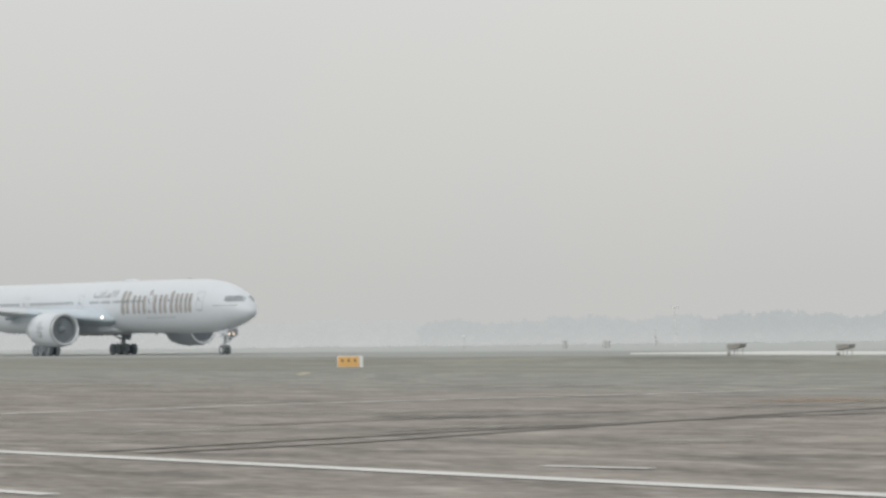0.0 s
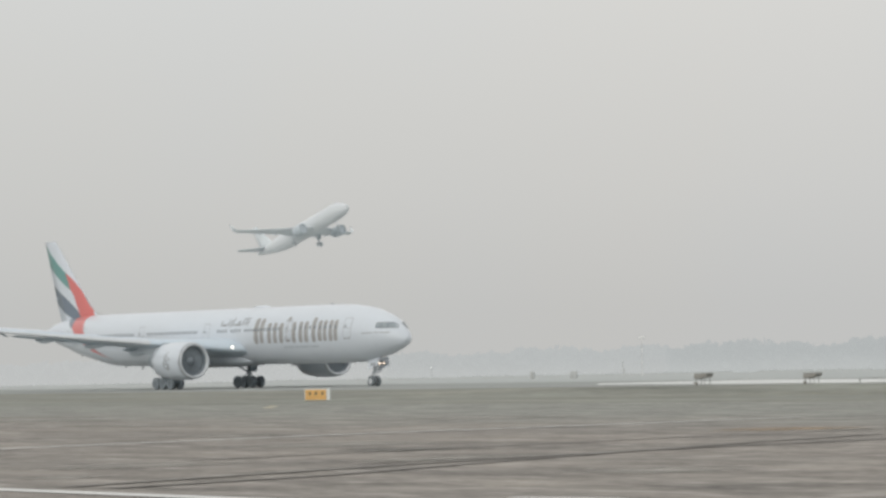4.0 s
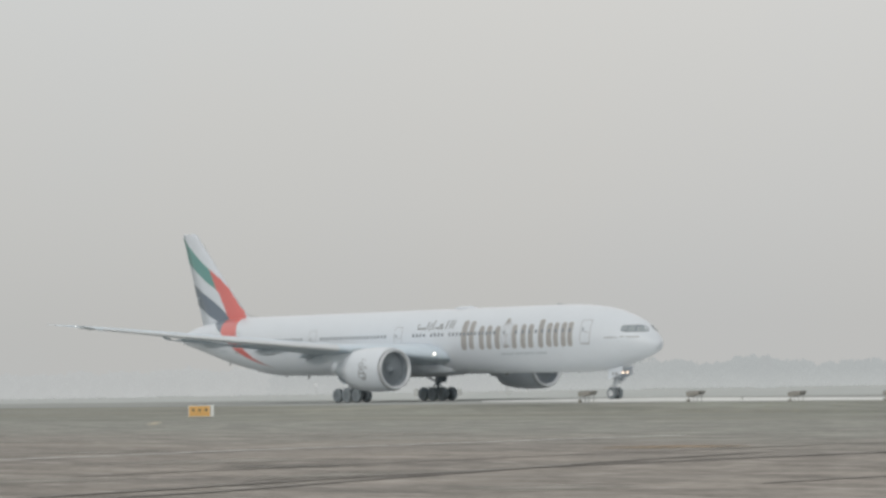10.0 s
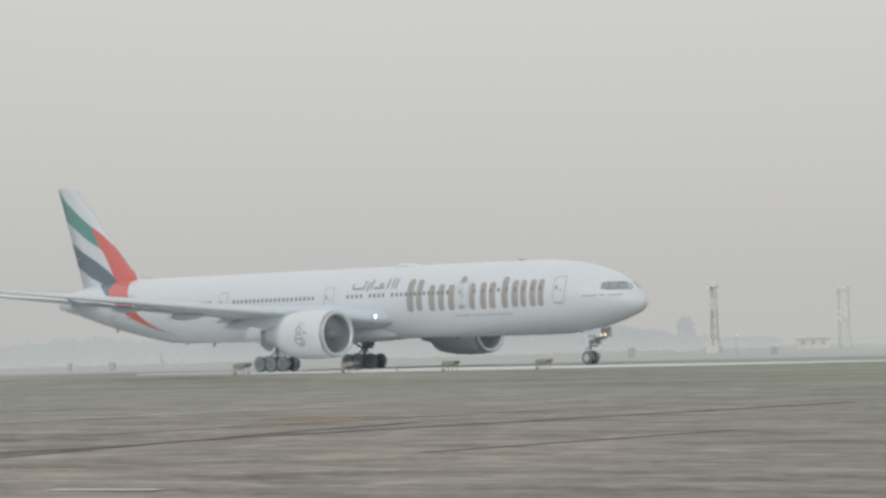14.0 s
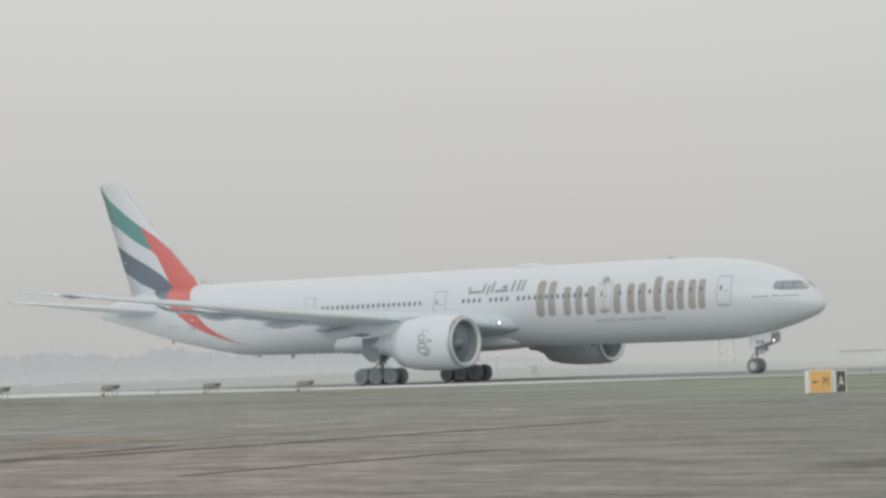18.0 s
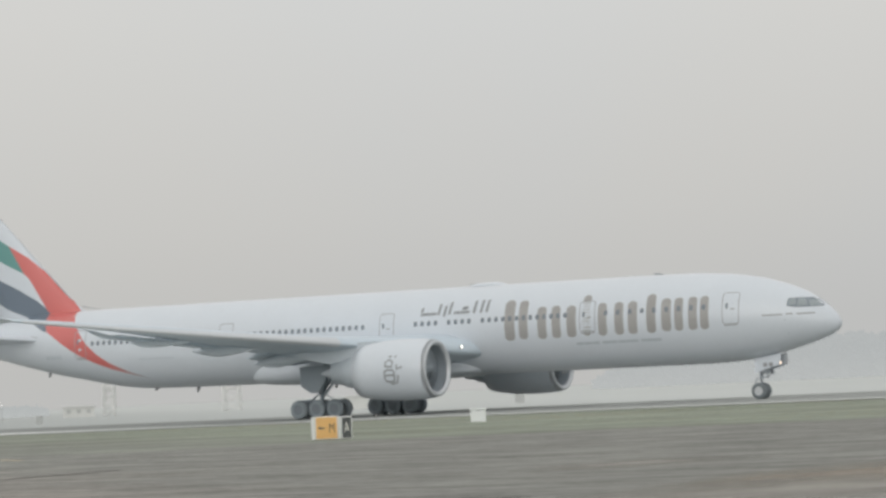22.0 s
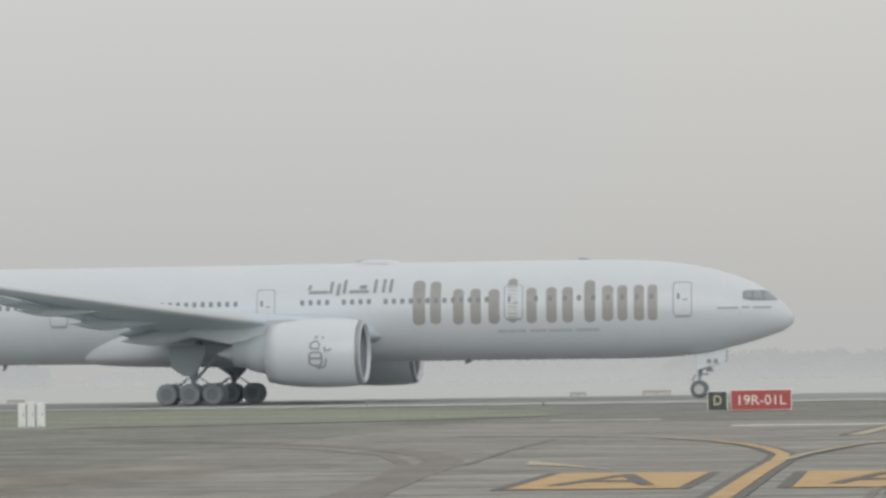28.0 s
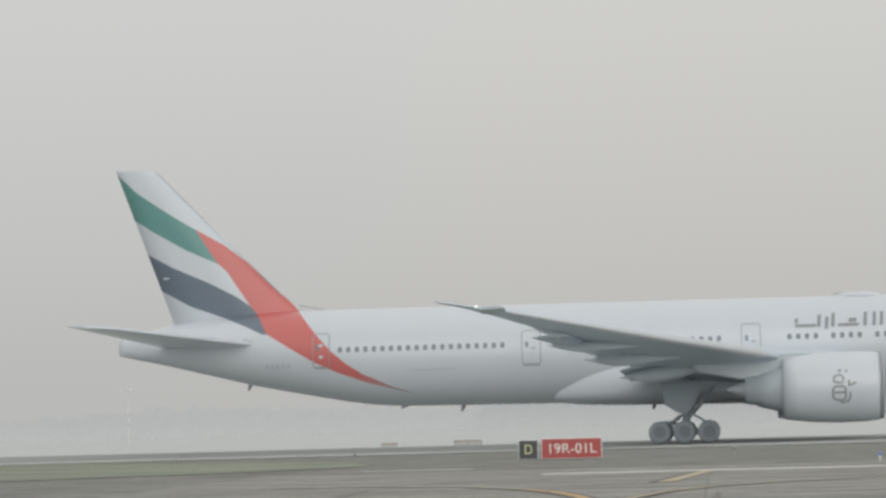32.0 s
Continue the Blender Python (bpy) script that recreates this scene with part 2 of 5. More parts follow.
M_CONC = mat("weathered_concrete", (0.232, 0.231, 0.214), 0.85, vary=0.75, scale=0.6, bump=0.3, bscale=9, rand=0.07, stretch=(0.36, 1.9, 1), second=(0.274, 0.266, 0.241), placed=True, streak=(0.350, 0.345, 0.315, 0.24, 1.5))
# the asphalt turns olive grey from about y 44 to 70
M_ASPH = mat("old_asphalt", (0.207, 0.190, 0.171), 0.9, vary=0.72, scale=0.55, bump=0.3, bscale=7, stretch=(0.5, 1.2, 1), second=(0.248, 0.225, 0.200), placed=True, takeover=((0.226, 0.230, 0.208), 44, 70, 22, 0), streak=(0.44, 0.405, 0.375, 0.5, 1.0), east=((0.198, 0.199, 0.183), -6, 8, 0.75))
M_RUNWAY = mat("runway_asphalt", (0.290, 0.305, 0.295), 0.85, vary=0.25, scale=0.2, bump=0.2, bscale=8, stretch=(0.15, 1, 1))
M_SHOULDER = mat("pale_shoulder_concrete", (0.640, 0.653, 0.640), 0.8, vary=0.08, scale=0.3, stretch=(0.2, 1, 1))
M_EDGE = mat("worn_white_edge_band", (0.52, 0.535, 0.52), 0.75, vary=0.2, scale=0.4, stretch=(0.2, 1, 1))
M_WHITELINE = mat("worn_white_paint", (0.666, 0.666, 0.653), 0.75, vary=0.16, scale=1.2, stretch=(0.2, 1, 1))
M_YELLOW = mat("worn_yellow_paint", (0.53, 0.36, 0.175), 0.75, vary=0.25, scale=1.5)
M_FADED = mat("faded_yellow_paint", (0.47, 0.405, 0.30), 0.75, vary=0.3, scale=1.5)
M_BLACKLINE = mat("black_border_paint", (0.147, 0.147, 0.141), 0.85, vary=0.15, scale=2)
M_MARK = mat("tyre_rubber_deposit", (0.220, 0.208, 0.194), 0.9, vary=0.3, scale=0.8)
M_SOIL = mat("verge_soil", (0.208, 0.216, 0.190), 0.95, vary=0.50, scale=0.16, stretch=(0.4, 1, 1), placed=True, second=(0.226, 0.224, 0.190), takeover=((0.228, 0.252, 0.200), 26, 52, 24, 0.9))
M_GRASS = mat("short_dry_grass", (0.220, 0.254, 0.190), 0.9, vary=0.30, scale=0.22, second=(0.262, 0.262, 0.192))
M_FIELD = mat("airfield_grass", (0.36, 0.40, 0.36), 0.95, vary=0.12, scale=0.05, stretch=(0.3, 1, 1), second=(0.41, 0.43, 0.40))
# far field colours stand in for mist and grow paler eastwards
M_THINMIST = mat("thin_mist_toned_field", (0.385, 0.41, 0.397), 1.0, vary=0.06, scale=0.02, takeover=((0.445, 0.468, 0.455), 20, 170, 20, 1.2))
M_MISTFIELD = mat("mist_toned_field", (0.415, 0.438, 0.432), 1.0, vary=0.04, scale=0.01, takeover=((0.535, 0.558, 0.548), 20, 170, 20, 1.2))
# far bark glows faintly in a painted mist grey
M_BARK = mat("mist_glow_bark", (0.04, 0.045, 0.045), 1.0, vary=0.10, scale=0.5, glow=(0.372, 0.392, 0.393, 1.0))
M_STEEL = mat("grey_galvanised_steel", (0.36, 0.37, 0.37), 0.5, metal=0.2, vary=0.1)
# far steel and panel colours have the mist mixed into them
M_FARSTEEL = mat("mist_grey_steel", (0.44, 0.455, 0.45), 0.7, vary=0.06, scale=0.4)
M_FARWHITE = mat("mist_pale_panel", (0.655, 0.662, 0.652), 0.7, vary=0.04, scale=0.4)
M_PAPI = mat("weathered_light_housing", (0.305, 0.30, 0.28), 0.7, vary=0.12, scale=3)
M_BOARD = mat("faded_grey_board", (0.56, 0.545, 0.53), 0.7, vary=0.08, scale=3)
M_BOARDTOP = mat("faded_red_brown_board", (0.46, 0.40, 0.375), 0.7, vary=0.10, scale=3)
M_BLUELAMP = mat("blue_lamp_glass", (0.20, 0.30, 0.62), 0.2, vary=0.04)
# mast and hut colours are shifted towards the mist behind them
M_MASTGREY = mat("mist_grey_mast", (0.605, 0.615, 0.602), 0.7, vary=0.05, scale=0.4)
M_PALEMAST = mat("mist_pale_mast", (0.705, 0.715, 0.705), 0.7, vary=0.04, scale=0.4)
M_DIMLAMP = mat("lit_dim_lamp", (0.9, 0.9, 0.9), 0.2, glow=(1.0, 1.0, 0.95, 0.9))
M_FAIRING = mat("grey_fairing_paint", (0.53, 0.59, 0.64), 0.4, vary=0.05)
M_CAB = mat("white_enamel_cabinet", (0.74, 0.775, 0.775), 0.45, vary=0.05, scale=2)
M_SIGNWHITE = mat("white_sign_frame", (0.770, 0.792, 0.781), 0.5, vary=0.04)
M_SIGNY = mat("yellow_sign_face", (0.74, 0.45, 0.16), 0.4, vary=0.05, scale=3)
M_SIGNK = mat("black_sign_face", (0.065, 0.075, 0.075), 0.4, vary=0.06, scale=3)
M_SIGNDARK = mat("brown_black_sign_letter", (0.13, 0.095, 0.06), 0.5, vary=0.05)
M_SIGNR = mat("red_sign_face", (0.44, 0.088, 0.085), 0.4, vary=0.05, scale=3)
M_SIGNLET = mat("pale_sign_letter", (0.858, 0.847, 0.792), 0.5, vary=0.03)
M_SIGNYLET = mat("yellow_sign_letter", (0.70, 0.71, 0.42), 0.5, vary=0.03)


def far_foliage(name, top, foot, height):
    """Distant woods: the mist is painted as glow; crowns stand out, feet fade paler."""
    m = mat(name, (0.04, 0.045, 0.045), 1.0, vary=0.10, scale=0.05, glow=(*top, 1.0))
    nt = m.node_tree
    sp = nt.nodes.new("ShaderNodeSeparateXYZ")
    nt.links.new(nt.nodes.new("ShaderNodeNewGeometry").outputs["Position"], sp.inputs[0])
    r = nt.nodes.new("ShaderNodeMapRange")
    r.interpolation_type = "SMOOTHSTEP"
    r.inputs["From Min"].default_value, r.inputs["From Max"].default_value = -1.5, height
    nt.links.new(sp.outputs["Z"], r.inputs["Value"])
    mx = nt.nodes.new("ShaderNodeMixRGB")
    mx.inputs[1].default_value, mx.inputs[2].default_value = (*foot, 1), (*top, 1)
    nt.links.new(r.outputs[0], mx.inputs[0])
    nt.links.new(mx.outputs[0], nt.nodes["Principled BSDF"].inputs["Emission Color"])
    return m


def worn(name, color, vary):
    """A stain that thins out unevenly towards its edge (laid on a unit disc)."""
    m = mat(name, color, 0.85, vary=vary, scale=0.7, placed=True)
    nt = m.node_tree
    co = nt.nodes.new("ShaderNodeTexCoord")
    ln = nt.nodes.new("ShaderNodeVectorMath")
    ln.operation = "LENGTH"
    nt.links.new(co.outputs["Object"], ln.inputs[0])
    nz = nt.nodes.new("ShaderNodeTexNoise")
    nz.inputs["Scale"].default_value = 2.6
    nz.inputs["Detail"].default_value = 5
    nt.links.new(co.outputs["Object"], nz.inputs["Vector"])
    ad = nt.nodes.new("ShaderNodeMath")
    ad.operation = "ADD"
    nt.links.new(ln.outputs["Value"], ad.inputs[0])
    nt.links.new(nz.outputs["Fac"], ad.inputs[1])
    rg = nt.nodes.new("ShaderNodeMapRange")
    rg.inputs["From Min"].default_value, rg.inputs["From Max"].default_value = 0.6, 1.35
    rg.inputs["To Min"].default_value, rg.inputs["To Max"].default_value = 0.85, 0.0
    nt.links.new(ad.outputs[0], rg.inputs["Value"])
    nt.links.new(rg.outputs[0], nt.nodes["Principled BSDF"].inputs["Alpha"])
    return m


def livery():
    """White paint with the curved tail bands, laid out along the aircraft (x aft of the nose, z above ground)."""
    m = mat("white_paint_with_tail_bands", (0.614, 0.661, 0.714), 0.28, vary=0.025, scale=0.5, coat=0.3)
    nt = m.node_tree
    b = nt.nodes["Principled BSDF"]
    white = b.inputs["Base Color"].links[0].from_socket
    co = nt.nodes.new("ShaderNodeTexCoord")
    sep = nt.nodes.new("ShaderNodeSeparateXYZ")
    nt.links.new(co.outputs["Object"], sep.inputs[0])

    def norm(sock, lo, hi):
        r = nt.nodes.new("ShaderNodeMapRange")
        r.inputs["From Min"].default_value, r.inputs["From Max"].default_value = lo, hi
        nt.links.new(sock, r.inputs["Value"])
        return r.outputs[0]

    u, v = norm(sep.outputs["X"], -74, -53), norm(sep.outputs["Z"], 3, 19)

    def edge(sock, pts):
        rp = nt.nodes.new("ShaderNodeValToRGB")
        e = rp.color_ramp.elements
        pts = sorted(pts)
        e[0].position, e[1].position = pts[0][0], pts[-1][0]
        for p, q in pts[1:-1]:
            e.new(p)
        for k, (p, q) in zip(e, pts):
            k.color = (q, q, q, 1)
        nt.links.new(sock, rp.inputs[0])
        return rp.outputs[0]

    def zx(pts):
        return edge(u, [((x + 74) / 21, (z - 3) / 16) for x, z in pts])

    def xz(pts):
        return edge(v, [((z - 3) / 16, (x + 74) / 21) for x, z in pts])

    def op(kind, a, c):
        n = nt.nodes.new("ShaderNodeMath")
        n.operation = kind
        nt.links.new(a, n.inputs[0])
        nt.links.new(c, n.inputs[1])
        return n.outputs[0]

    left = xz([(-67.72, 14.3), (-66.36, 12.13), (-65.75, 11.56), (-64.25, 9.3), (-63.54, 8.46), (-63.0, 7.45), (-61.49, 6.49), (-59.89, 5.54), (-58.49, 4.9), (-56.7, 4.25), (-54.89, 3.75), (-53.8, 3.5)])
    right = xz([(-67.72, 14.3), (-65.91, 13.25), (-64.29, 11.97), (-62.26, 10.06), (-61.0, 8.72), (-59.85, 7.34), (-58.86, 6.21), (-57.88, 5.38), (-56.96, 4.79), (-55.24, 4.0), (-53.8, 3.5)])
    g1 = zx([(-74, 19.0), (-72.69, 17.91), (-71.46, 16.73), (-69.4, 15.32), (-67.76, 14.3), (-66, 13.2)])
    g0 = zx([(-73, 15.9), (-71.6, 14.98), (-70.47, 14.22), (-68.41, 13.02), (-66.25, 12.03), (-65.75, 11.6)])
    k1 = zx([(-73, 14.0), (-70.71, 12.73), (-69.27, 11.92), (-66.8, 10.81), (-65.16, 9.94), (-64.25, 9.3)])
    k0 = zx([(-73, 12.1), (-69.72, 10.29), (-68.08, 9.38), (-66.02, 8.64), (-64.38, 7.97), (-63.26, 7.43)])
    ahead = op("LESS_THAN", u, left)
    col = white
    for mask, c in ((op("MULTIPLY", ahead, op("MULTIPLY", op("LESS_THAN", v, g1), op("GREATER_THAN", v, g0))), (0.125, 0.300, 0.285)),
                    (op("MULTIPLY", ahead, op("MULTIPLY", op("LESS_THAN", v, k1), op("GREATER_THAN", v, k0))), (0.150, 0.190, 0.240)),
                    (op("MULTIPLY", op("GREATER_THAN", u, left), op("LESS_THAN", u, right)), (0.60, 0.160, 0.150))):
        mx = nt.nodes.new("ShaderNodeMixRGB")
        nt.links.new(mask, mx.inputs[0])
        nt.links.new(col, mx.inputs[1])
        mx.inputs[2].default_value = (*c, 1)
        col = mx.outputs[0]
    fade = nt.nodes.new("ShaderNodeMixRGB")
    fade.inputs[1].default_value, fade.inputs[2].default_value = (0.60, 0.160, 0.150, 1), (0.36, 0.37, 0.39, 1)
    nt.links.new(norm(sep.outputs["X"], -57.4, -54.2), fade.inputs[0])
    nt.links.new(fade.outputs[0], mx.inputs[2])
    nt.links.new(col, b.inputs["Base Color"])
    return m


M_LIVERY = livery()
# these woods glow in painted mist tones, one for each depth
M_WOODS = far_foliage("mist_glow_foliage", (0.390, 0.408, 0.409), (0.438, 0.454, 0.450), 5.0)
M_LONETREE = far_foliage("mist_glow_lone_tree", (0.390, 0.406, 0.408), (0.430, 0.448, 0.444), 5.0)
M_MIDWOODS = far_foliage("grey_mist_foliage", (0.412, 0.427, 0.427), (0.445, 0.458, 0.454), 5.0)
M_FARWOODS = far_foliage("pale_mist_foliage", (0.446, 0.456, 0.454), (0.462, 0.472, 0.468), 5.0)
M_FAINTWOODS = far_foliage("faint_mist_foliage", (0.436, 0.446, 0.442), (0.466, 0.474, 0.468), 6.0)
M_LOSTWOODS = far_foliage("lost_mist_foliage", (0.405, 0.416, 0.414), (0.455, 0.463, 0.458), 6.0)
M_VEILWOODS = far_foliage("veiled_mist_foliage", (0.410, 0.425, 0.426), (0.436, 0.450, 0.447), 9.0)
M_RUST = worn("rust_stained_concrete", (0.37, 0.28, 0.19), 0.25)
M_PALE = worn("pale_repair_concrete", (0.34, 0.325, 0.295), 0.25)
M_TAN = worn("tan_worn_concrete", (0.345, 0.30, 0.245), 0.25)
M_OIL = worn("dark_oil_stain", (0.175, 0.167, 0.153), 0.25)


# ---------------------------------------------------------------- mesh helpers
def mesh(name, verts, faces, material, smooth=False):
    me = bpy.data.meshes.new(name)
    me.from_pydata([tuple(v) for v in verts], [], faces)
    me.materials.append(material)
    if smooth:
        me.polygons.foreach_set("use_smooth", [True] * len(me.polygons))
    me.update()
    return me


def put(name, me, parent=None, label="", m=None):
    ob = new(name, me)
    if parent:
        ob.parent = parent
    if m is not None:
        ob.matrix_basis = m
    if label:
        ob["label"] = label
    return ob


def part(name, vf, material, parent, label="", smooth=False, m=None):
    return put(name, mesh(name, vf[0], vf[1], material, smooth), parent, label, m)


def join(*vfs):
    vs, fs = [], []
    for v, f in vfs:
        n = len(vs)
        vs += [Vector(p) for p in v]
        fs += [tuple(i + n for i in q) for q in f]
    return vs, fs


def box(x0, x1, y0, y1, z0, z1, c=0.0):
    """A box with its edges cut by c."""
    if c <= 0:
        v = [(x, y, z) for z in (z0, z1) for y in (y0, y1) for x in (x0, x1)]
        return v, [(0, 2, 3, 1), (4, 5, 7, 6), (0, 1, 5, 4), (2, 6, 7, 3), (0, 4, 6, 2), (1, 3, 7, 5)]
    bm = bmesh.new()
    bmesh.ops.create_cube(bm, size=1)
    for p in bm.verts:
        p.co = Vector(((x0 + x1) / 2 + p.co.x * (x1 - x0), (y0 + y1) / 2 + p.co.y * (y1 - y0), (z0 + z1) / 2 + p.co.z * (z1 - z0)))
    bmesh.ops.bevel(bm, geom=bm.edges[:], offset=c, segments=1, affect="EDGES")
    bm.verts.index_update()
    out = [p.co.copy() for p in bm.verts], [tuple(p.index for p in f.verts) for f in bm.faces]
    bm.free()
    return out


def tube(a, b, r0, r1=None, n=10, caps=True):
    a, b = Vector(a), Vector(b)
    r1 = r0 if r1 is None else r1
    w = (b - a).normalized()
    s = w.orthogonal().normalized()
    q = w.cross(s)
    v = []
    for p, r in ((a, r0), (b, r1)):
        v += [p + (s * math.cos(t) + q * math.sin(t)) * r for t in (2 * math.pi * i / n for i in range(n))]
    f = [(i, (i + 1) % n, n + (i + 1) % n, n + i) for i in range(n)]
    if caps:
        f += [tuple(reversed(range(n))), tuple(range(n, 2 * n))]
    return v, f


def turned(profile, n=32, axis="x", centre=(0, 0, 0), squash=1.0):
    """Surface of revolution: profile of (distance along the axis, radius)."""
    v, f = [], []
    for a, r in profile:
        for i in range(n):
            t = 2 * math.pi * i / n
            p = (a, r * math.cos(t), r * math.sin(t) * squash) if axis == "x" else (r * math.cos(t), a, r * math.sin(t)) if axis == "y" else (r * math.cos(t), r * math.sin(t), a)
            v.append(Vector(p) + Vector(centre))
    for k in range(len(profile) - 1):
        for i in range(n):
            j = (i + 1) % n
            f.append((k * n + i, k * n + j, (k + 1) * n + j, (k + 1) * n + i))
    return v, f


def loft(rings, close=True):
    n = len(rings[0])
    v = [p for r in rings for p in r]
    f = []
    for k in range(len(rings) - 1):
        for i in range(n):
            j = (i + 1) % n
            f.append((k * n + i, k * n + j, (k + 1) * n + j, (k + 1) * n + i))
    if close:
        f += [tuple(reversed(range(n))), tuple(range((len(rings) - 1) * n, len(rings) * n))]
    return v, f


FOIL = [(0, 0), (0.012, 0.22), (0.05, 0.42), (0.15, 0.62), (0.3, 0.70), (0.5, 0.60), (0.75, 0.32), (1, 0.02), (1, -0.02), (0.75, -0.15), (0.5, -0.28), (0.3, -0.31), (0.15, -0.26), (0.05, -0.17), (0.012, -0.09)]


def foil(xle, y, z, chord, thick, up=0.0):
    """A wing section along -x: leading edge, chord, thickness; up raises the trailing edge."""
    return [Vector((xle - a * chord, y, z + t * thick + up * a)) for a, t in FOIL]


def flat(pts, z):
    """A flat painted shape on the ground from its outline."""
    return [Vector((x, y, z)) for x, y in pts], [tuple(range(len(pts)))]


def strip(line, w, z, shift=0.0):
    """A flat band of width w along a line on the ground."""
    v = []
    for i, (x, y) in enumerate(line):
        a, b = Vector(line[max(i - 1, 0)]), Vector(line[min(i + 1, len(line) - 1)])
        t = (b - a).normalized()
        n = Vector((-t.y, t.x))
        p = Vector((x, y)) + n * shift
        v += [(*(p + n * w / 2), z), (*(p - n * w / 2), z)]
    return v, [(2 * i, 2 * i + 1, 2 * i + 3, 2 * i + 2) for i in range(len(line) - 1)]


def letters(text, size, material, parent, m, depth=0.006, sx=1.0):
    c = bpy.data.curves.new("letters", "FONT")
    c.body, c.size, c.extrude, c.align_x, c.align_y = text, size, depth, "CENTER", "CENTER"
    tmp = new("letters", c)
    me = bpy.data.meshes.new_from_object(tmp.evaluated_get(bpy.context.evaluated_depsgraph_get()))
    bpy.data.objects.remove(tmp)
    for p in me.vertices:
        p.co.x *= sx
    me.materials.clear()
    me.materials.append(material)
    return put("lettering", me, parent, "", m)


def empty(name, label, category, group="", m=None):
    ob = new(name)
    if m is not None:
        ob.matrix_basis = m
    return tagged(ob, label, category, group)


# ---------------------------------------------------------------- ground
def ground():
    xs = [-5000, -2500, -1200, -700, -400, -200, -80, 0, 80, 200, 500, 1500, 4000]
    ys = [-400, -100, 0, 60, 97, 150, 205, 214, 223, 232, 240, 330, 600, 1200, 2500, 5000]
    v = [(x, y, -0.02 if y <= 205 else -0.02 - 0.48 * min(1, (y - 205) / 35)) for y in ys for x in xs]
    n = len(xs)
    f = [(j * n + i, j * n + i + 1, (j + 1) * n + i + 1, (j + 1) * n + i) for j in range(len(ys) - 1) for i in range(n - 1)]
    tagged(part("ground", (v, f), M_FIELD, None), "flat airfield grass fading into mist", "ground", kind="structure")
    # the open field beyond the runway, its pale mist painted into the colour
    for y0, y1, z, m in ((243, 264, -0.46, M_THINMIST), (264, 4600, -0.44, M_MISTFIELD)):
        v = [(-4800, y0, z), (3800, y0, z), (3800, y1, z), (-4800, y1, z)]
        tagged(part("backdrop", (v, [(0, 1, 2, 3)]), m, None), "distant field with pale mist painted into its colour", "field", kind="structure")


def tip(y):
    """The rounded end of the grass strip beside the taxiway: its x at y."""
    if y < 113:
        return -14.0 - 14.0 * ((113 - y) / 16.0) ** 2
    return -14.0 - 0.012 * (y - 113) ** 2 * (1 if y < 135 else 1.6)


def rise(x, y):
    """Height of the grass verge: a low mound under the slope lights."""
    def ease(a, b, q):
        q = min(1, max(0, (q - a) / (b - a)))
        return q * q * (3 - 2 * q)
    return 0.02 + 0.42 * ease(-150, -132, x) * (1 - ease(-112, -88, x)) * ease(99, 112, y) * (1 - ease(108, 148, y))


def verge_front(x):
    """The ragged edge of the grass towards the taxiway: its y at x."""
    return np.interp(x, [-900, -70, -57, -50, -43, -37, -30, -22], [86, 84, 82, 87, 91, 90, 95, 97]) + 1.5 * noise.noise((x * 0.23, 1, 0))


def pavements():
    apron = part("pavement", box(-900, 400, -80, 151, -0.4, 0.0), M_ASPH, None)
    tagged(apron, "worn grey asphalt and concrete taxiway", "pavement", kind="structure")
    rw = part("runway", box(-1500, 700, 152, 204, -0.4, 0.012), M_RUNWAY, None)
    tagged(rw, "dark asphalt runway", "runway", kind="structure")
    v = [(x, y, 0.03) for x, y in ((-206, 180), (-190, 166), (-174, 162), (-160, 157.5), (-147, 155.5), (-136, 154), (-112, 154.5), (-104, 158), (-104, 161.5), (-130, 168), (-155, 176), (-176, 186), (-200, 196))]
    tagged(part("runway_shoulder", (v, [tuple(range(13))]), M_SHOULDER, None), "pale concrete shoulder along the runway", "shoulder", kind="structure")
    tagged(part("runway_edge_line", strip([(-106, 156.8), (-60, 156.3), (400, 156.3)], 6.2, 0.04), M_EDGE, None), "white painted line along the runway edge", "line", kind="structure")
    # verge of grass between taxiway and runway
    v, f = [], []
    xs = [-900, -400, -250, -200, -170, -155, -150, -146, -142, -138, -134, -130, -125, -120, -115, -110, -105, -100, -94, -88, -82, -75, -70, -66, -62, -58, -54, -50, -47, -44, -41, -38, -35, -32, -30]
    rows = 26
    for k in range(rows + 1):
        q = k / rows
        for x in xs:
            y0 = verge_front(x)
            y = y0 + (152 - y0) * q
            v.append((x, y, rise(x, y) + (0.04 * (1 - q) * max(0, noise.noise((x * 0.07, y * 0.1, 3))) - 0.03 * max(0, q - 0.6) if k else -0.03)))
        y = 97 + 55 * q
        v.append((tip(y), y, 0.02))
    n = len(xs) + 1
    f = [(j * n + i, j * n + i + 1, (j + 1) * n + i + 1, (j + 1) * n + i) for j in range(rows) for i in range(n - 1)]
    tagged(part("verge", (v, f), M_SOIL, None), "flat grassy soil strip beside the runway", "verge", kind="structure")
    # grass on it
    rnd = random.Random(4)
    v, f = [], []
    for _ in range(20000):
        y = 97.3 + 54 * rnd.random()
        x = tip(y) - 0.3 - 150 * rnd.random() ** 1.2
        if noise.noise((x * 0.09, y * 0.16, 7)) < -0.15 - 0.25 * rnd.random() or rnd.random() < (-70 - x) / 60:
            continue
        a, w, h = rnd.random() * 6.283, 0.08 + 0.16 * rnd.random(), 0.004 + 0.012 * rnd.random()
        k, g = len(v), rise(x, y)
        for d in range(5):
            q = a + 1.2566 * d
            v.append((x + w * math.cos(q), y + w * math.sin(q), g - 0.004))
        v.append((x + rnd.uniform(-.04, .04), y + rnd.uniform(-.04, .04), g + h))
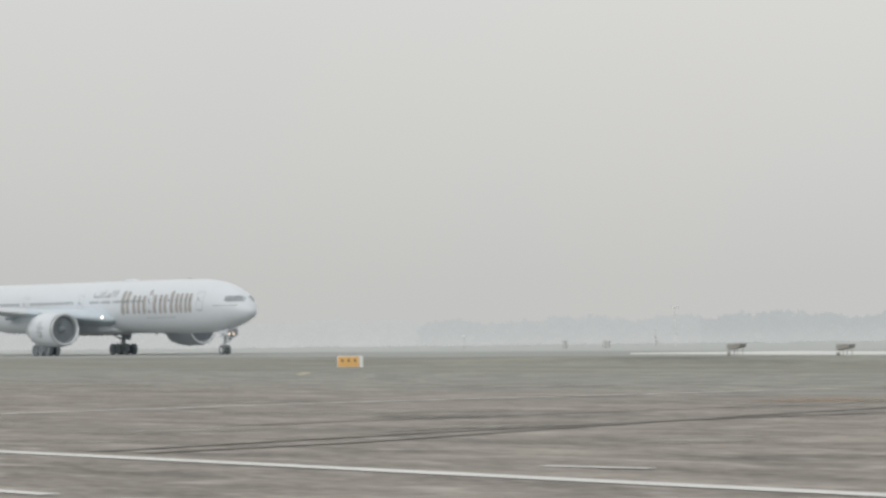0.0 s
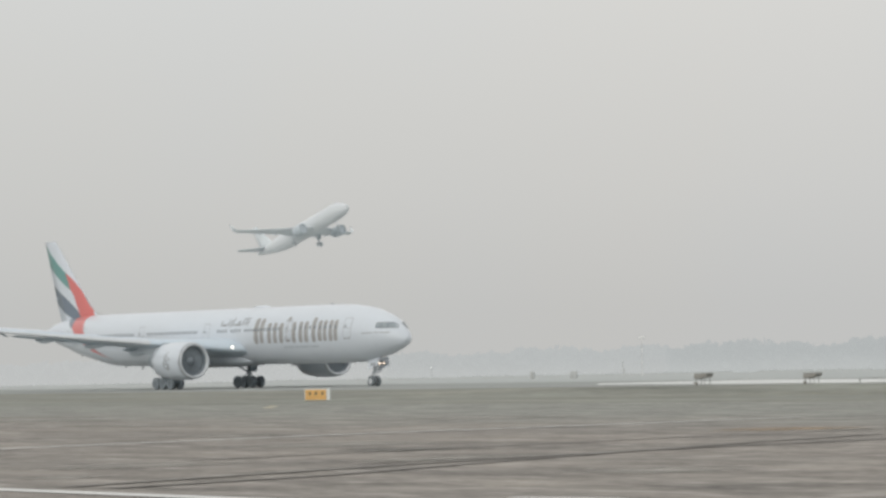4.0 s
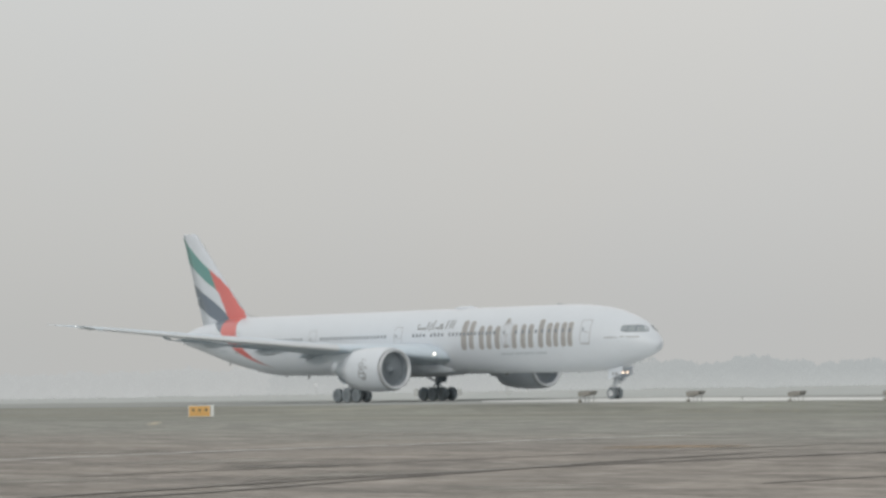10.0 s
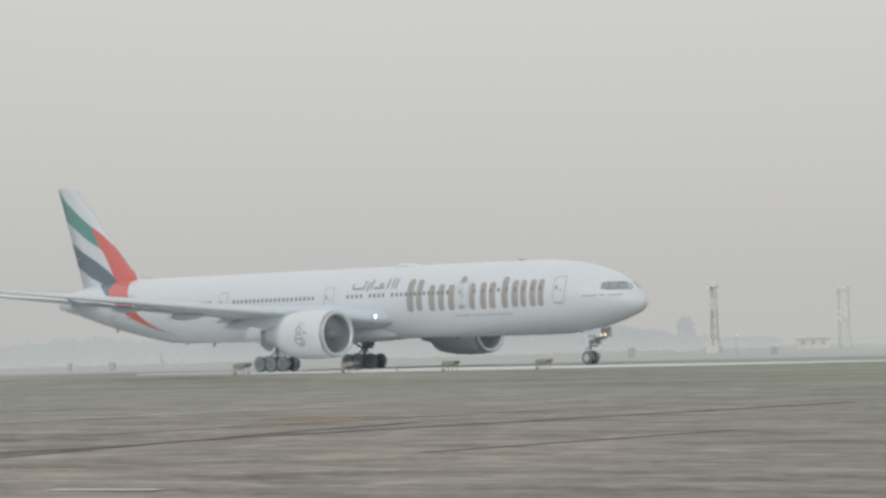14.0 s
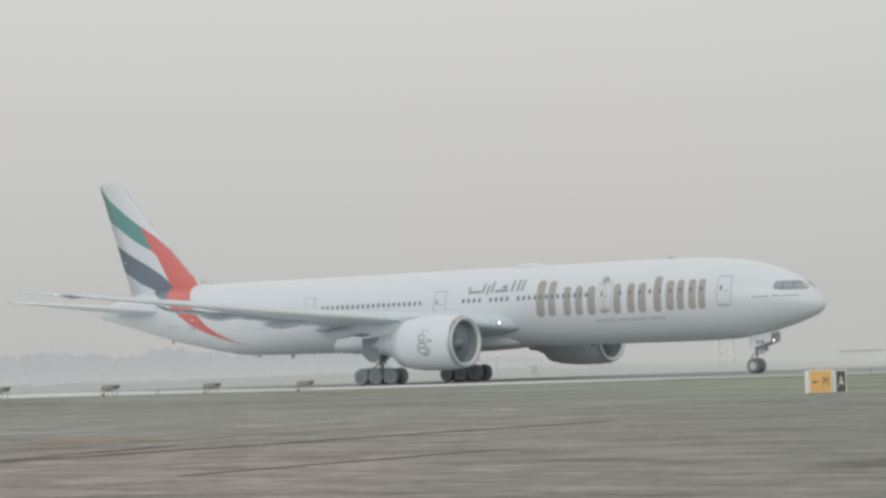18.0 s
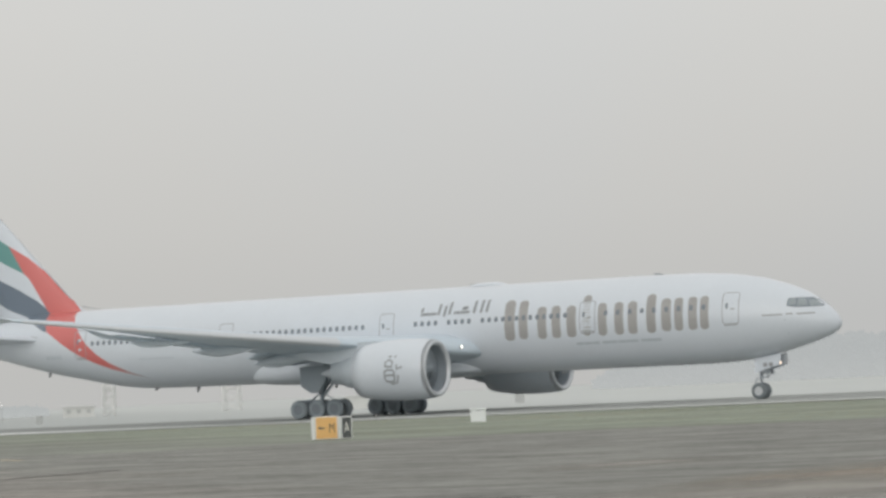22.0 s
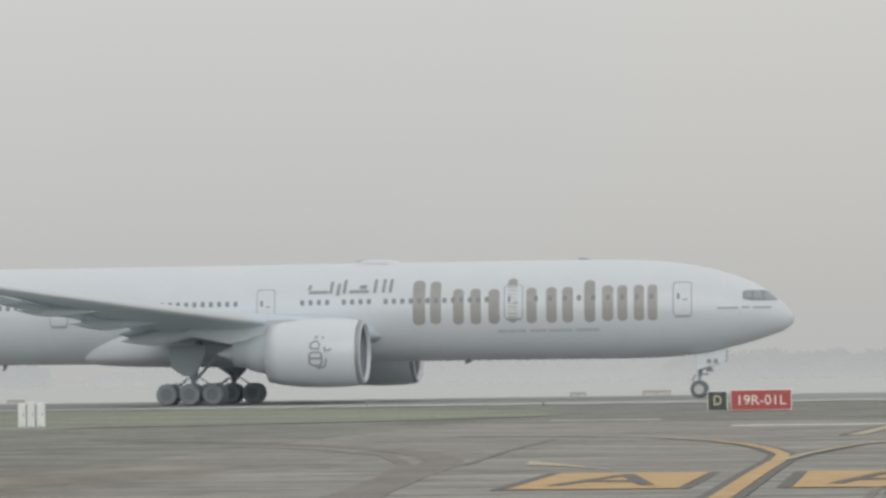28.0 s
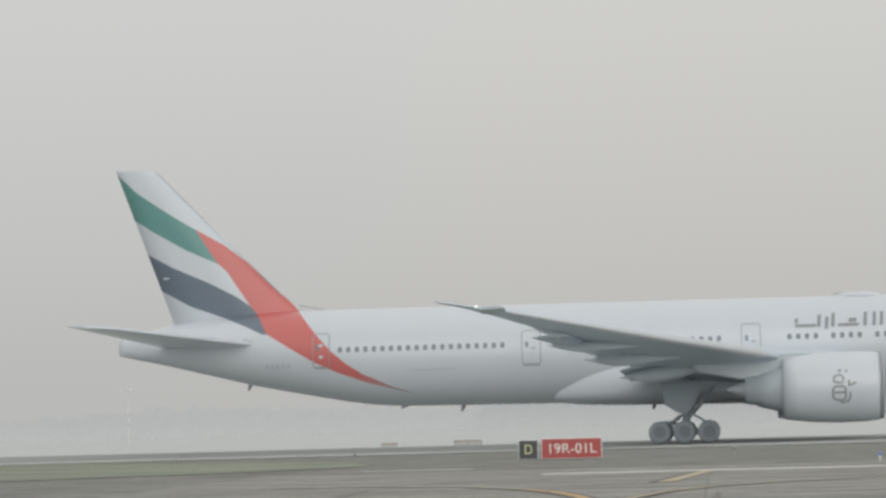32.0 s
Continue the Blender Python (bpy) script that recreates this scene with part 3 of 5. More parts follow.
        f += [(k + d, k + (d + 1) % 5, k + 5) for d in range(5)]
    tagged(part("grass", (v, f), M_GRASS, None), "short olive green grass on the runway verge", "grass", kind="stuff")
    return apron


def slabs(apron):
    """Concrete slabs of the taxiway, each its own piece."""
    rnd = random.Random(11)
    shapes = []
    for k in range(4):
        shapes.append(mesh("slab", *box(-3.737, 3.737, -3.712, 3.712, -0.2, 0.003 + 0.001 * k, 0.008), M_CONC))
    for x0, cols, rows, dx in ((-15.4, 7, 11, 7.5),):
        for j in range(rows):
            for i in range(cols):
                ob = new("slab", shapes[rnd.randrange(4)])
                ob.parent = apron
                ob.location = (x0 + 3.75 + dx * i, 18.6 + 7.45 * j, 0.0)


def markings():
    Z = 0.012
    line = part("white_line", strip([(-140, 21.0), (60, 21.0)], 0.5, Z), M_WHITELINE, None)
    tagged(line, "long white painted line on the taxiway", "line", kind="structure")
    for k in range(9):
        x = -34 + 4.2 * k
        tagged(part("white_dash", strip([(x, 15.4), (x + 2.9, 15.4)], 0.3, Z), M_WHITELINE, None), "short white painted dash on the taxiway", "line", "white dashes", "structure")
    tagged(part("white_line", strip([(-5.4, 87.4), (0, 87.2), (60, 84.5)], 2.0, Z), M_WHITELINE, None), "white painted line across the taxiway mouth", "line", kind="structure")
    tagged(part("white_line", strip([(-12.5, 100.6), (-8.6, 100.4)], 1.2, Z), M_WHITELINE, None), "faded white painted line on the taxiway", "line", kind="structure")
    tagged(part("white_dash", strip([(-28.0, 23.0), (-26.4, 23.4)], 0.28, Z), M_WHITELINE, None), "short white painted dash on the taxiway", "line", "white dashes", "structure")
    for a, b in (((-58.8, 77.4), (-56.0, 75.0)), ((-110, 76), (-116.5, 81))):
        tagged(part("faded_dash", strip([a, b], 0.4, Z), M_FADED, None), "faded pale painted dash on the taxiway", "line", "faded dashes", "structure")
    main = [(-2.46, 26), (-2.46, 46), (-2.42, 52)]
    left = [(-2.42, 52), (-2.5, 56.3), (-3.0, 60.6), (-3.7, 64.6), (-4.6, 67.9), (-6.3, 72.0), (-9, 74.8), (-12, 76.2)]
    right = [(-2.42, 52), (-2.1, 56.1), (-1.7, 59.8), (-1.2, 63.2), (-0.3, 66.5), (1.4, 70.0), (4.5, 73.2)]
    for k, (name, ln, w, m) in enumerate((("centre_line", main, 0.30, M_YELLOW), ("curved_line", left[:5], 0.26, M_YELLOW), ("curved_line", left[4:], 0.22, M_FADED), ("curved_line", right, 0.20, M_FADED))):
        ob = part(name, strip(ln, w, Z + 0.010 + 0.001 * k), m, None)
        tagged(ob, "worn yellow taxiway guide line with black borders", "line", "taxiway guide lines", "structure")
        part("border", strip(ln, 0.15 if m is M_YELLOW else 0.09, Z + 0.004 + 0.001 * k, w / 2 + 0.08), M_BLACKLINE, ob, "black painted border")
        part("border", strip(ln, 0.15 if m is M_YELLOW else 0.09, Z + 0.0045 + 0.001 * k, -w / 2 - 0.08), M_BLACKLINE, ob, "black painted border")
    d = part("yellow_dash", strip([(-1.45, 72.5), (-0.45, 86)], 0.42, Z + 0.008), M_FADED, None)
    tagged(d, "short yellow taxiway dash with a black border", "line", kind="structure")
    part("border", strip([(-1.45, 72.5), (-0.45, 86)], 0.22, Z + 0.004, 0.32), M_BLACKLINE, d, "black painted border")
    for pts in ([(-7.05, 53.6), (-6.8, 51.2), (-6.0, 50.3), (-4.9, 47.9), (-5.1, 48.6), (-6.2, 51.6)], [(2.3, 53.4), (2.0, 50.4), (0.8, 50.3), (-0.5, 48.0), (0.9, 51.0), (1.9, 53.0)]):
        tagged(part("arrow_mark", flat(pts, Z + 0.006), M_FADED, None), "worn yellow arrow stroke painted on the taxiway", "marking", "painted arrows", "structure")
    for x0, x1 in ((-5.65, -3.25), (-1.68, 0.78)):
        b = part("painted_sign", flat([(x0, 40.3), (x1, 40.3), (x1, 46.9), (x0, 46.9)], Z + 0.004), M_YELLOW, None)
        tagged(b, "yellow painted ground sign with a black letter", "marking", "painted ground signs", "structure")
        cx = (x0 + x1) / 2
        part("border", flat([(x0 - 0.22, 40.3), (x0 - 0.03, 40.3), (x0 - 0.03, 46.9), (x0 - 0.22, 46.9)], Z), M_BLACKLINE, b, "black painted border")
        part("border", flat([(x1 + 0.03, 40.3), (x1 + 0.16, 40.3), (x1 + 0.16, 46.9), (x1 + 0.03, 46.9)], Z), M_BLACKLINE, b, "black painted border")
        letters("A", 6.6, M_BLACKLINE, b, pose(cx, 43.4, Z + 0.012), 0.0, 0.36)
    for k, (ln, w) in enumerate((([(-6.9, 33), (-7.6, 40), (-8.1, 46), (-8.45, 51.5), (-8.8, 54.5), (-9.7, 58.4), (-10.9, 61.8), (-12.4, 65.2), (-14.2, 68.2), (-17, 72.2), (-22, 77)], 0.8),
                  ([(-8.4, 46), (-9.1, 52), (-10.6, 58.5), (-13.0, 63.5), (-16, 67.5)], 0.3), ([(-40.6, 30), (-41.2, 40), (-41.5, 50)], 0.22), ([(-31.2, 33), (-31.9, 42)], 0.2), ([(-8.0, 51.9), (-8.5, 61), (-8.8, 72.2)], 0.14), ([(-0.75, 26), (-0.6, 36), (-0.4, 47.4), (-0.1, 61.5)], 0.12), ([(-37.0, 22), (-39.5, 30), (-41.0, 36), (-41.6, 44), (-41.8, 60)], 0.35), ([(-35.8, 22), (-36.7, 26.4), (-39.3, 32.4), (-42.2, 39.8), (-44.4, 47)], 0.3), ([(-46, 30), (-47.5, 44), (-48, 60)], 0.25))):
        tagged(part("tyre_mark", strip(ln, w, Z - 0.002 + 0.0008 * k), M_MARK, None), "dark rubber streak worn into the taxiway", "tyre mark", "tyre marks", "structure")
    tagged(part("pale_seam", strip([(-56.5, 24), (-58.9, 34.7), (-59.4, 38), (-60.4, 45), (-60.4, 52.3), (-60.8, 61)], 0.42, Z - 0.001), M_WHITELINE, None), "pale filled seam between old asphalt and concrete", "seam", kind="structure")
    disc = ([(math.cos(math.pi * i / 12), math.sin(math.pi * i / 12), 0) for i in range(24)], [tuple(range(24))])
    pale, rust, oil = "pale worn patch of concrete", "rusty orange stain on the concrete", "dark oily stain on the taxiway"
    for k, (cx, cy, w, d, m, lab) in enumerate(((-50.5, 50.2, 2.6, 2.3, M_RUST, rust), (-49.9, 50.4, 1.3, 1.2, M_RUST, rust), (-15.2, 44.5, 4.6, 10.5, M_TAN, pale), (-13.8, 51, 4.0, 8.0, M_PALE, pale), (-15, 38, 4.5, 7.0, M_PALE, pale), (-52, 38, 3.4, 3.6, M_PALE, pale), (-54.5, 29, 2.2, 2.4, M_PALE, pale), (-44.5, 28, 2.0, 3.0, M_PALE, pale), (-74, 60, 4.0, 4.0, M_PALE, pale), (-94, 55, 4.0, 3.5, M_PALE, pale),
                                            (-47.0, 36, 2.6, 2.0, M_OIL, oil), (-20, 36, 1.6, 3.0, M_OIL, oil), (-24, 52, 2.5, 4.0, M_PALE, pale), (-103, 60, 6.0, 2.0, M_PALE, pale), (-92.3, 55.3, 3.0, 1.6, M_PALE, pale), (-41.5, 32.5, 1.4, 2.6, M_PALE, pale), (-40.5, 24, 1.0, 1.0, M_PALE, pale), (-33, 30, 2.4, 1.8, M_PALE, pale), (-63, 42, 2.4, 2.0, M_PALE, pale), (-80, 50, 4.5, 2.0, M_PALE, pale))):
        tagged(part("stain", disc, m, None, m=Matrix.Translation((cx, cy, Z - 0.004 + 0.0001 * k)) @ Matrix.Diagonal((w, d, 1, 1))), lab, "stain", "pavement stains", "structure")
    tagged(part("drain_cover", turned([(Z - 0.02, 0.0), (Z - 0.005, 0.42), (Z - 0.03, 0.45)], 20, "z", (-7.2, 66.4, 0)), M_BLACKLINE, None), "round dark drain cover set in the taxiway", "drain cover")


# ---------------------------------------------------------------- airliner
HULL = [(0.06, 4.88, 4.88, 0.0), (-0.18, 5.38, 4.42, 0.55), (-0.5, 5.79, 4.18, 0.88), (-0.8, 6.06, 4.03, 1.08), (-1.5, 6.61, 3.80, 1.47), (-2.2, 7.08, 3.57, 1.80), (-2.9, 7.39, 3.38, 2.07), (-3.6, 7.66, 3.20, 2.31), (-5.3, 8.17, 2.84, 2.72), (-7.1, 8.49, 2.62, 2.98), (-8.9, 8.67, 2.54, 3.08), (-10.7, 8.76, 2.52, 3.10), (-14, 8.80, 2.53, 3.10), (-30, 8.87, 2.60, 3.10), (-48, 8.92, 2.68, 3.10), (-55.3, 8.95, 2.78, 3.10), (-57, 8.95, 2.94, 3.08), (-58.8, 8.95, 3.23, 3.0), (-62.4, 8.93, 3.92, 2.6), (-64.2, 8.85, 4.30, 2.35), (-69.6, 8.20, 5.65, 1.25), (-72.8, 7.36, 6.38, 0.22)]
H_X = np.array([-r[0] for r in HULL])


def hull(x):
    """Middle height, half height and half width of the fuselage at x."""
    k = int(np.clip(np.searchsorted(H_X, -x) - 1, 0, len(HULL) - 2))
    a, b = HULL[k], HULL[k + 1]
    s = (a[0] - x) / (a[0] - b[0])
    pr, nx = HULL[max(k - 1, 0)], HULL[min(k + 2, len(HULL) - 1)]
    out = []
    for c in (1, 2, 3):
        da = (b[c] - pr[c]) / (pr[0] - b[0]) if k > 0 else None
        db = (nx[c] - a[c]) / (a[0] - nx[0])
        d = a[0] - b[0]
        if da is None:
            q = a[c] + (b[c] - a[c]) * math.sqrt(max(s, 0))
        else:
            m = (b[c] - a[c]) / d
            da = 0 if da * m <= 0 else math.copysign(min(abs(da), 3 * abs(m)), m)
            db = 0 if db * m <= 0 else math.copysign(min(abs(db), 3 * abs(m)), m)
            q = (2 * s ** 3 - 3 * s ** 2 + 1) * a[c] + (s ** 3 - 2 * s ** 2 + s) * d * da + (3 * s ** 2 - 2 * s ** 3) * b[c] + (s ** 3 - s ** 2) * d * db
        out.append(q)
    return (out[0] + out[1]) / 2, (out[0] - out[1]) / 2, out[2]


def skin(x, z, off=0.012, side=-1):
    zc, rz, w = hull(x)
    t = max(-0.995, min(0.995, (z - zc) / rz))
    c = math.sqrt(1 - t * t)
    nrm = Vector((0, side * c / w, t / rz)).normalized()
    return Vector((x, side * w * c, zc + rz * t)) + nrm * off


def ribbon(rows, off=0.012, side=-1):
    """A patch laid on the fuselage: rows of (z, rear x, front x)."""
    v = []
    for z, a, b in rows:
        v.append([skin(a + (b - a) * i / 7, z, off, side) for i in range(8)])
    return [p for r in v for p in r], [(8 * j + i, 8 * j + i + 1, 8 * j + 8 + i + 1, 8 * j + 8 + i) for j in range(len(rows) - 1) for i in range(7)]


def bar(x0, x1, z0, z1, off=0.014, lean=0.0, side=-1):
    n = max(2, int((z1 - z0) / 0.3) + 1)
    return ribbon([(z0 + (z1 - z0) * i / n, x0 + lean * i / n, x1 + lean * i / n) for i in range(n + 1)], off, side)


def rounded(x0, x1, z0, z1, off, side=-1):
    c = min(x1 - x0, z1 - z0) * 0.3
    n = max(1, int((z1 - z0) / 0.22))
    side_rows = [(z0 + c + (z1 - z0 - 2 * c) * i / n, x0, x1) for i in range(n + 1)]
    return ribbon([(z0, x0 + c, x1 - c), (z0 + c * 0.5, x0 + c * 0.25, x1 - c * 0.25), *side_rows, (z1 - c * 0.5, x0 + c * 0.25, x1 - c * 0.25), (z1, x0 + c, x1 - c)], off, side)


def hoop(x0, x1, z0, z1, w, off, side=-1):
    """A thin rounded frame laid on the fuselage."""
    c, pts = 0.22, []
    for cx, cz, a0 in ((x1 - c, z1 - c, 0), (x0 + c, z1 - c, 90), (x0 + c, z0 + c, 180), (x1 - c, z0 + c, 270)):
        for k in range(5):
            a = radians(a0 + 22.5 * k)
            pts.append((cx, cz, math.cos(a), math.sin(a)))
    v = [skin(cx + (c + d) * ca, cz + (c + d) * sa, off, side) for cx, cz, ca, sa in pts for d in (0, -w)]
    n = len(pts)
    # split the long uprights so that they follow the curved side
    vs, fs = list(v), []
    for i in range(n):
        j = (i + 1) % n
        a, b, c2, d = v[2 * i], v[2 * i + 1], v[2 * j], v[2 * j + 1]
        steps = 6 if (a - c2).length > 0.9 else 1
        last = (2 * i, 2 * i + 1)
        for s in range(1, steps + 1):
            if s == steps:
                nxt = (2 * j, 2 * j + 1)
            else:
                q = s / steps
                nxt = (len(vs), len(vs) + 1)
                for p, r in ((a, c2), (b, d)):
                    m = p.lerp(r, q)
                    vs.append(skin(m.x, m.z, off, side))
            fs.append((last[0], last[1], nxt[1], nxt[0]))
            last = nxt
    return vs, fs


def wheel(parent, at, r, w, rim=M_RIM, tyre=M_TYRE):
    """A wheel turning about y: tyre and rim under one pivot."""
    hub = new("wheel")
    hub.parent = parent
    hub.matrix_basis = pose(*at)
    tr = [(-w / 2, r * 0.55), (-w / 2, r * 0.80), (-w * 0.42, r * 0.93), (-w * 0.22, r), (-w * 0.1, r * 0.985), (w * 0.1, r * 0.985), (w * 0.22, r), (w * 0.42, r * 0.93), (w / 2, r * 0.80), (w / 2, r * 0.55)]
    part("tyre", turned(tr, 28, "y"), tyre, hub, smooth=True)
    rm = [(-w * 0.46, 0.0), (-w * 0.46, r * 0.16), (-w * 0.43, r * 0.2), (-w * 0.42, r * 0.42), (-w * 0.47, r * 0.5), (-w * 0.48, r * 0.57), (w * 0.48, r * 0.57), (w * 0.47, r * 0.5), (w * 0.34, r * 0.42), (w * 0.36, r * 0.2), (w * 0.46, r * 0.16), (w * 0.46, 0.0)]
    holes = [box(-r * 0.05, r * 0.05, -w * 0.4, w * 0.4, r * 0.26, r * 0.36) for _ in range(8)]
    spokes = []
    for k, (v, f) in enumerate(holes):
        q = Matrix.Rotation(math.pi * k / 4, 3, "Y")
        spokes.append(([q @ Vector(p) for p in v], f))
    part("rim", join(turned(rm, 20, "y"), *spokes), rim, hub, smooth=False)
    return hub


def lamp(name, at, r, material, parent, label):
    """A round lamp facing forward in a short cup."""
    x, y, z = at
    cup = part(name, turned([(-0.14, 0.0), (-0.14, r * 0.8), (0.03, r * 1.12), (0.03, r), (0.0, r * 0.98)], 16, "x", at), M_GEAR, parent, label)
    part("lens", ([Vector((x, y + r * math.cos(t), z + r * math.sin(t))) for t in (2 * math.pi * i / 16 for i in range(16))], [tuple(range(16))]), material, cup, "lit round lens")
    return cup


def engine(plane, at):
    """A fan engine in its nacelle; at: centre of the inlet."""
    x, y, z = at
    pro = [(-0.22, 1.58), (-0.06, 1.66), (0.0, 1.78), (-0.08, 1.90), (-0.35, 1.985), (-1.1, 2.06), (-2.6, 2.09), (-4.0, 2.04), (-5.0, 1.92), (-5.88, 1.75), (-5.88, 1.69), (-4.8, 1.72)]
    nac = part("nacelle", turned(pro[3:], 48, "x", at), M_WHITE, plane, "white rounded engine cowling", smooth=True)
    part("inlet_lip", turned(pro[:5], 48, "x", at), M_LIP, nac, "bare metal inlet ring", smooth=True)
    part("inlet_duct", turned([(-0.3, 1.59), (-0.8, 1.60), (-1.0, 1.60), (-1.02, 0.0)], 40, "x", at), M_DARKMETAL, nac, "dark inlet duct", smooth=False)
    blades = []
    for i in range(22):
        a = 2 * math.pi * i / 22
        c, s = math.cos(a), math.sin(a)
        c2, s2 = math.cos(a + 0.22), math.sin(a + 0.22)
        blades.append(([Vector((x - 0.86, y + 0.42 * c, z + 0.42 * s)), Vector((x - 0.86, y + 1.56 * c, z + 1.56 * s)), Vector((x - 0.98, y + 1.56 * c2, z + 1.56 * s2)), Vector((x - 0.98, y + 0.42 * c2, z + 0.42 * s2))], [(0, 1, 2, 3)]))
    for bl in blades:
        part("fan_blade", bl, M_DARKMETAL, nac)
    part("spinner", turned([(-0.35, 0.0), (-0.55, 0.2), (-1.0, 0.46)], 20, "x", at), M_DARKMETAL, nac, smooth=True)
    # the cowl's darker grey stands in for shade under the wing
    part("core_cowl", turned([(-4.8, 1.42), (-5.9, 1.30), (-7.15, 0.98), (-7.2, 0.88), (-8.1, 0.76), (-8.1, 0.6), (-7.0, 0.6)], 32, "x", at), M_DOOR, nac, "grey core cowling", smooth=True)
    part("exhaust_cone", turned([(-7.2, 0.55), (-8.3, 0.45), (-9.2, 0.05)], 24, "x", at), M_CORE, nac, "metal exhaust cone", smooth=True)
    return nac


def canoe(y, tip_x, tip_z, ln, r, z0):
    """A drooping pointed fairing under the trailing edge: it leaves the wing at z0 and ends in a point."""
    rings = []
    for i in range(13):
        q = i / 12
        w = max(0.03, (math.sin(math.pi * min(1, q * 1.25) / 2) if q < 0.8 else 1.0) * (1 - max(0, (q - 0.55) / 0.45) ** 1.6))
        z = z0 + (tip_z - z0) * q ** 1.5
        rings.append([Vector((tip_x + ln * (1 - q), y + 0.62 * r * w * math.cos(t), z + r * w * math.sin(t) * (1.35 if math.sin(t) < 0 else 0.9))) for t in (2 * math.pi * k / 14 for k in range(14))])
    return loft(rings)


def on_cowl(x, z, side, r=2.103):
    """A place on the side of the engine cowling."""
    c = max(-1, min(1, (z - 3.1) / r))
    return Vector((x, side * (9.6 + r * math.sqrt(1 - c * c)), z))


def wing_z(y):
    return 4.27 + (abs(y) - 3.8) * 0.108 + 0.0006 * (abs(y) - 3.8) ** 2


LE = ([0, 3.6, 10, 29, 30.6, 31.8, 32.4], [-23.6, -26.3, -31.4, -46.0, -47.6, -48.6, -49.25])
TE = ([0, 3.6, 10, 17, 29, 30.6, 31.8, 32.4], [-39.6, -39.7, -40.3, -43.3, -48.4, -49.2, -49.5, -49.55])


def airliner():
    plane = empty("airliner", "large white twin-engine airliner with coloured tail bands", "airliner")
    # fuselage
    st = sorted(set([0.06, 0.05, 0.02, -0.03, -0.08, -0.18, -0.3] + [round(-0.4 - 0.28 * i, 3) for i in range(34)] + [-10.0 - 1.5 * i for i in range(30)] + [-55 - 0.6 * i for i in range(30)] + [-72.8]), reverse=True)
    n = 56
    rings = []
    for x in st:
        zc, rz, w = hull(x)
        w, rz = max(w, 0.004), max(rz, 0.004)
        rings.append([Vector((x, w * math.sin(t), zc + rz * math.cos(t))) for t in (2 * math.pi * i / n for i in range(n))])
    part("fuselage", loft(rings), M_LIVERY, plane, "white fuselage with a red swoosh near the tail", smooth=True)
    # belly fairing between the wings
    rings = []

    def soft(q):
        return math.copysign(abs(q) ** 0.62, q)
    for i in range(31):
        x = -26.4 - 18.8 * (1 - math.cos(math.pi * i / 30)) / 2
        u = max(0, (-38.6 - x) / 6.6)
        k = math.sqrt(max(0.0, 1 - u * u))
        a = min(1, (-26.4 - x) / 12.2)
        e = math.sqrt(max(0.0, 1 - (1 - a) ** 2))
        rings.append([Vector((x, (1.3 + 1.9 * min(k, e)) * soft(math.cos(t)), 3.1 + 0.9 * min(k, a) + (0.3 + (0.7 * e + 0.6 * a) * k) * soft(math.sin(t)))) for t in (2 * math.pi * j / 32 for j in range(32))])
    part("belly_fairing", loft(rings), M_WHITE, plane, "pale fairing under the wing roots", smooth=True)
    for side in (-1, 1):
        secs = []
        for y in [1.5, 3.6, 5.5, 7.5, 10, 13, 17, 21, 25, 27.5, 29, 30, 30.8, 31.5, 32.1, 32.4]:
            a, b = np.interp(y, *LE), np.interp(y, *TE)
            c = a - b
            secs.append(foil(a, side * y, wing_z(y), c, c * np.interp(y, [0, 4, 10, 30, 32.4], [0.15, 0.145, 0.115, 0.095, 0.07]), c * np.interp(y, [4, 12, 22, 32], [-0.01, 0.0, 0.10, 0.14])))
        if side > 0:
            secs = [list(reversed(r)) for r in secs]
        wing = part("wing", loft(secs), M_WING, plane, "swept grey wing with a raked tip", smooth=True)
        # leading-edge slat strip and flap panels as proud pieces
        sl = []
        for y in [10.9, 14, 18, 22, 26, 28.6]:
            a = np.interp(y, *LE)
            c = a - np.interp(y, *TE)
            t = c * np.interp(y, [0, 4, 10, 30, 32.4], [0.15, 0.145, 0.115, 0.095, 0.07])
            sl.append([Vector((a + 0.03 - q * c, side * y, wing_z(y) + s * t * 1.04)) for q, s in ((0.05, 0.44), (0.012, 0.24), (0, 0), (0.012, -0.10), (0.05, -0.18))])
        nn = 5
        part("slat", ([p for r in sl for p in r], [(j * nn + i, j * nn + i + 1, (j + 1) * nn + i + 1, (j + 1) * nn + i) for j in range(5) for i in range(4)]), M_LIP, wing, "bare metal leading edge", smooth=True)
        for y, tip_x, tip_z, ln, r in ((18.2, -44.55, 5.80, 5.2, 0.30), (13.2, -42.75, 5.08, 5.6, 0.38), (8.4, -40.85, 4.02, 6.0, 0.46), (22.4, -45.1, 6.74, 2.4, 0.14)):
            part("flap_fairing", canoe(side * y, tip_x, tip_z, ln, r, wing_z(y) - 0.28), M_FAIRING, wing, "pointed grey flap fairing", smooth=True)
        # flaps set for take-off: the panel leaves the wing and droops
        for y0, y1, drop, back in ((3.9, 9.3, 0.46, 0.55), (11.3, 20.9, 0.10, 0.30)):
            q = []
            for y in (y0, (y0 + y1) / 2, y1):
                e = np.interp(y, *TE)
                z = wing_z(y) + 0.04
                q.append([Vector((e + 1.3, side * y, z + 0.02)), Vector((e + 0.4, side * y, z - drop * 0.35)), Vector((e - back, side * y, z - drop)), Vector((e - back, side * y, z - drop - 0.03)), Vector((e + 0.5, side * y, z - drop * 0.5 - 0.14)), Vector((e + 1.3, side * y, z - 0.2))])
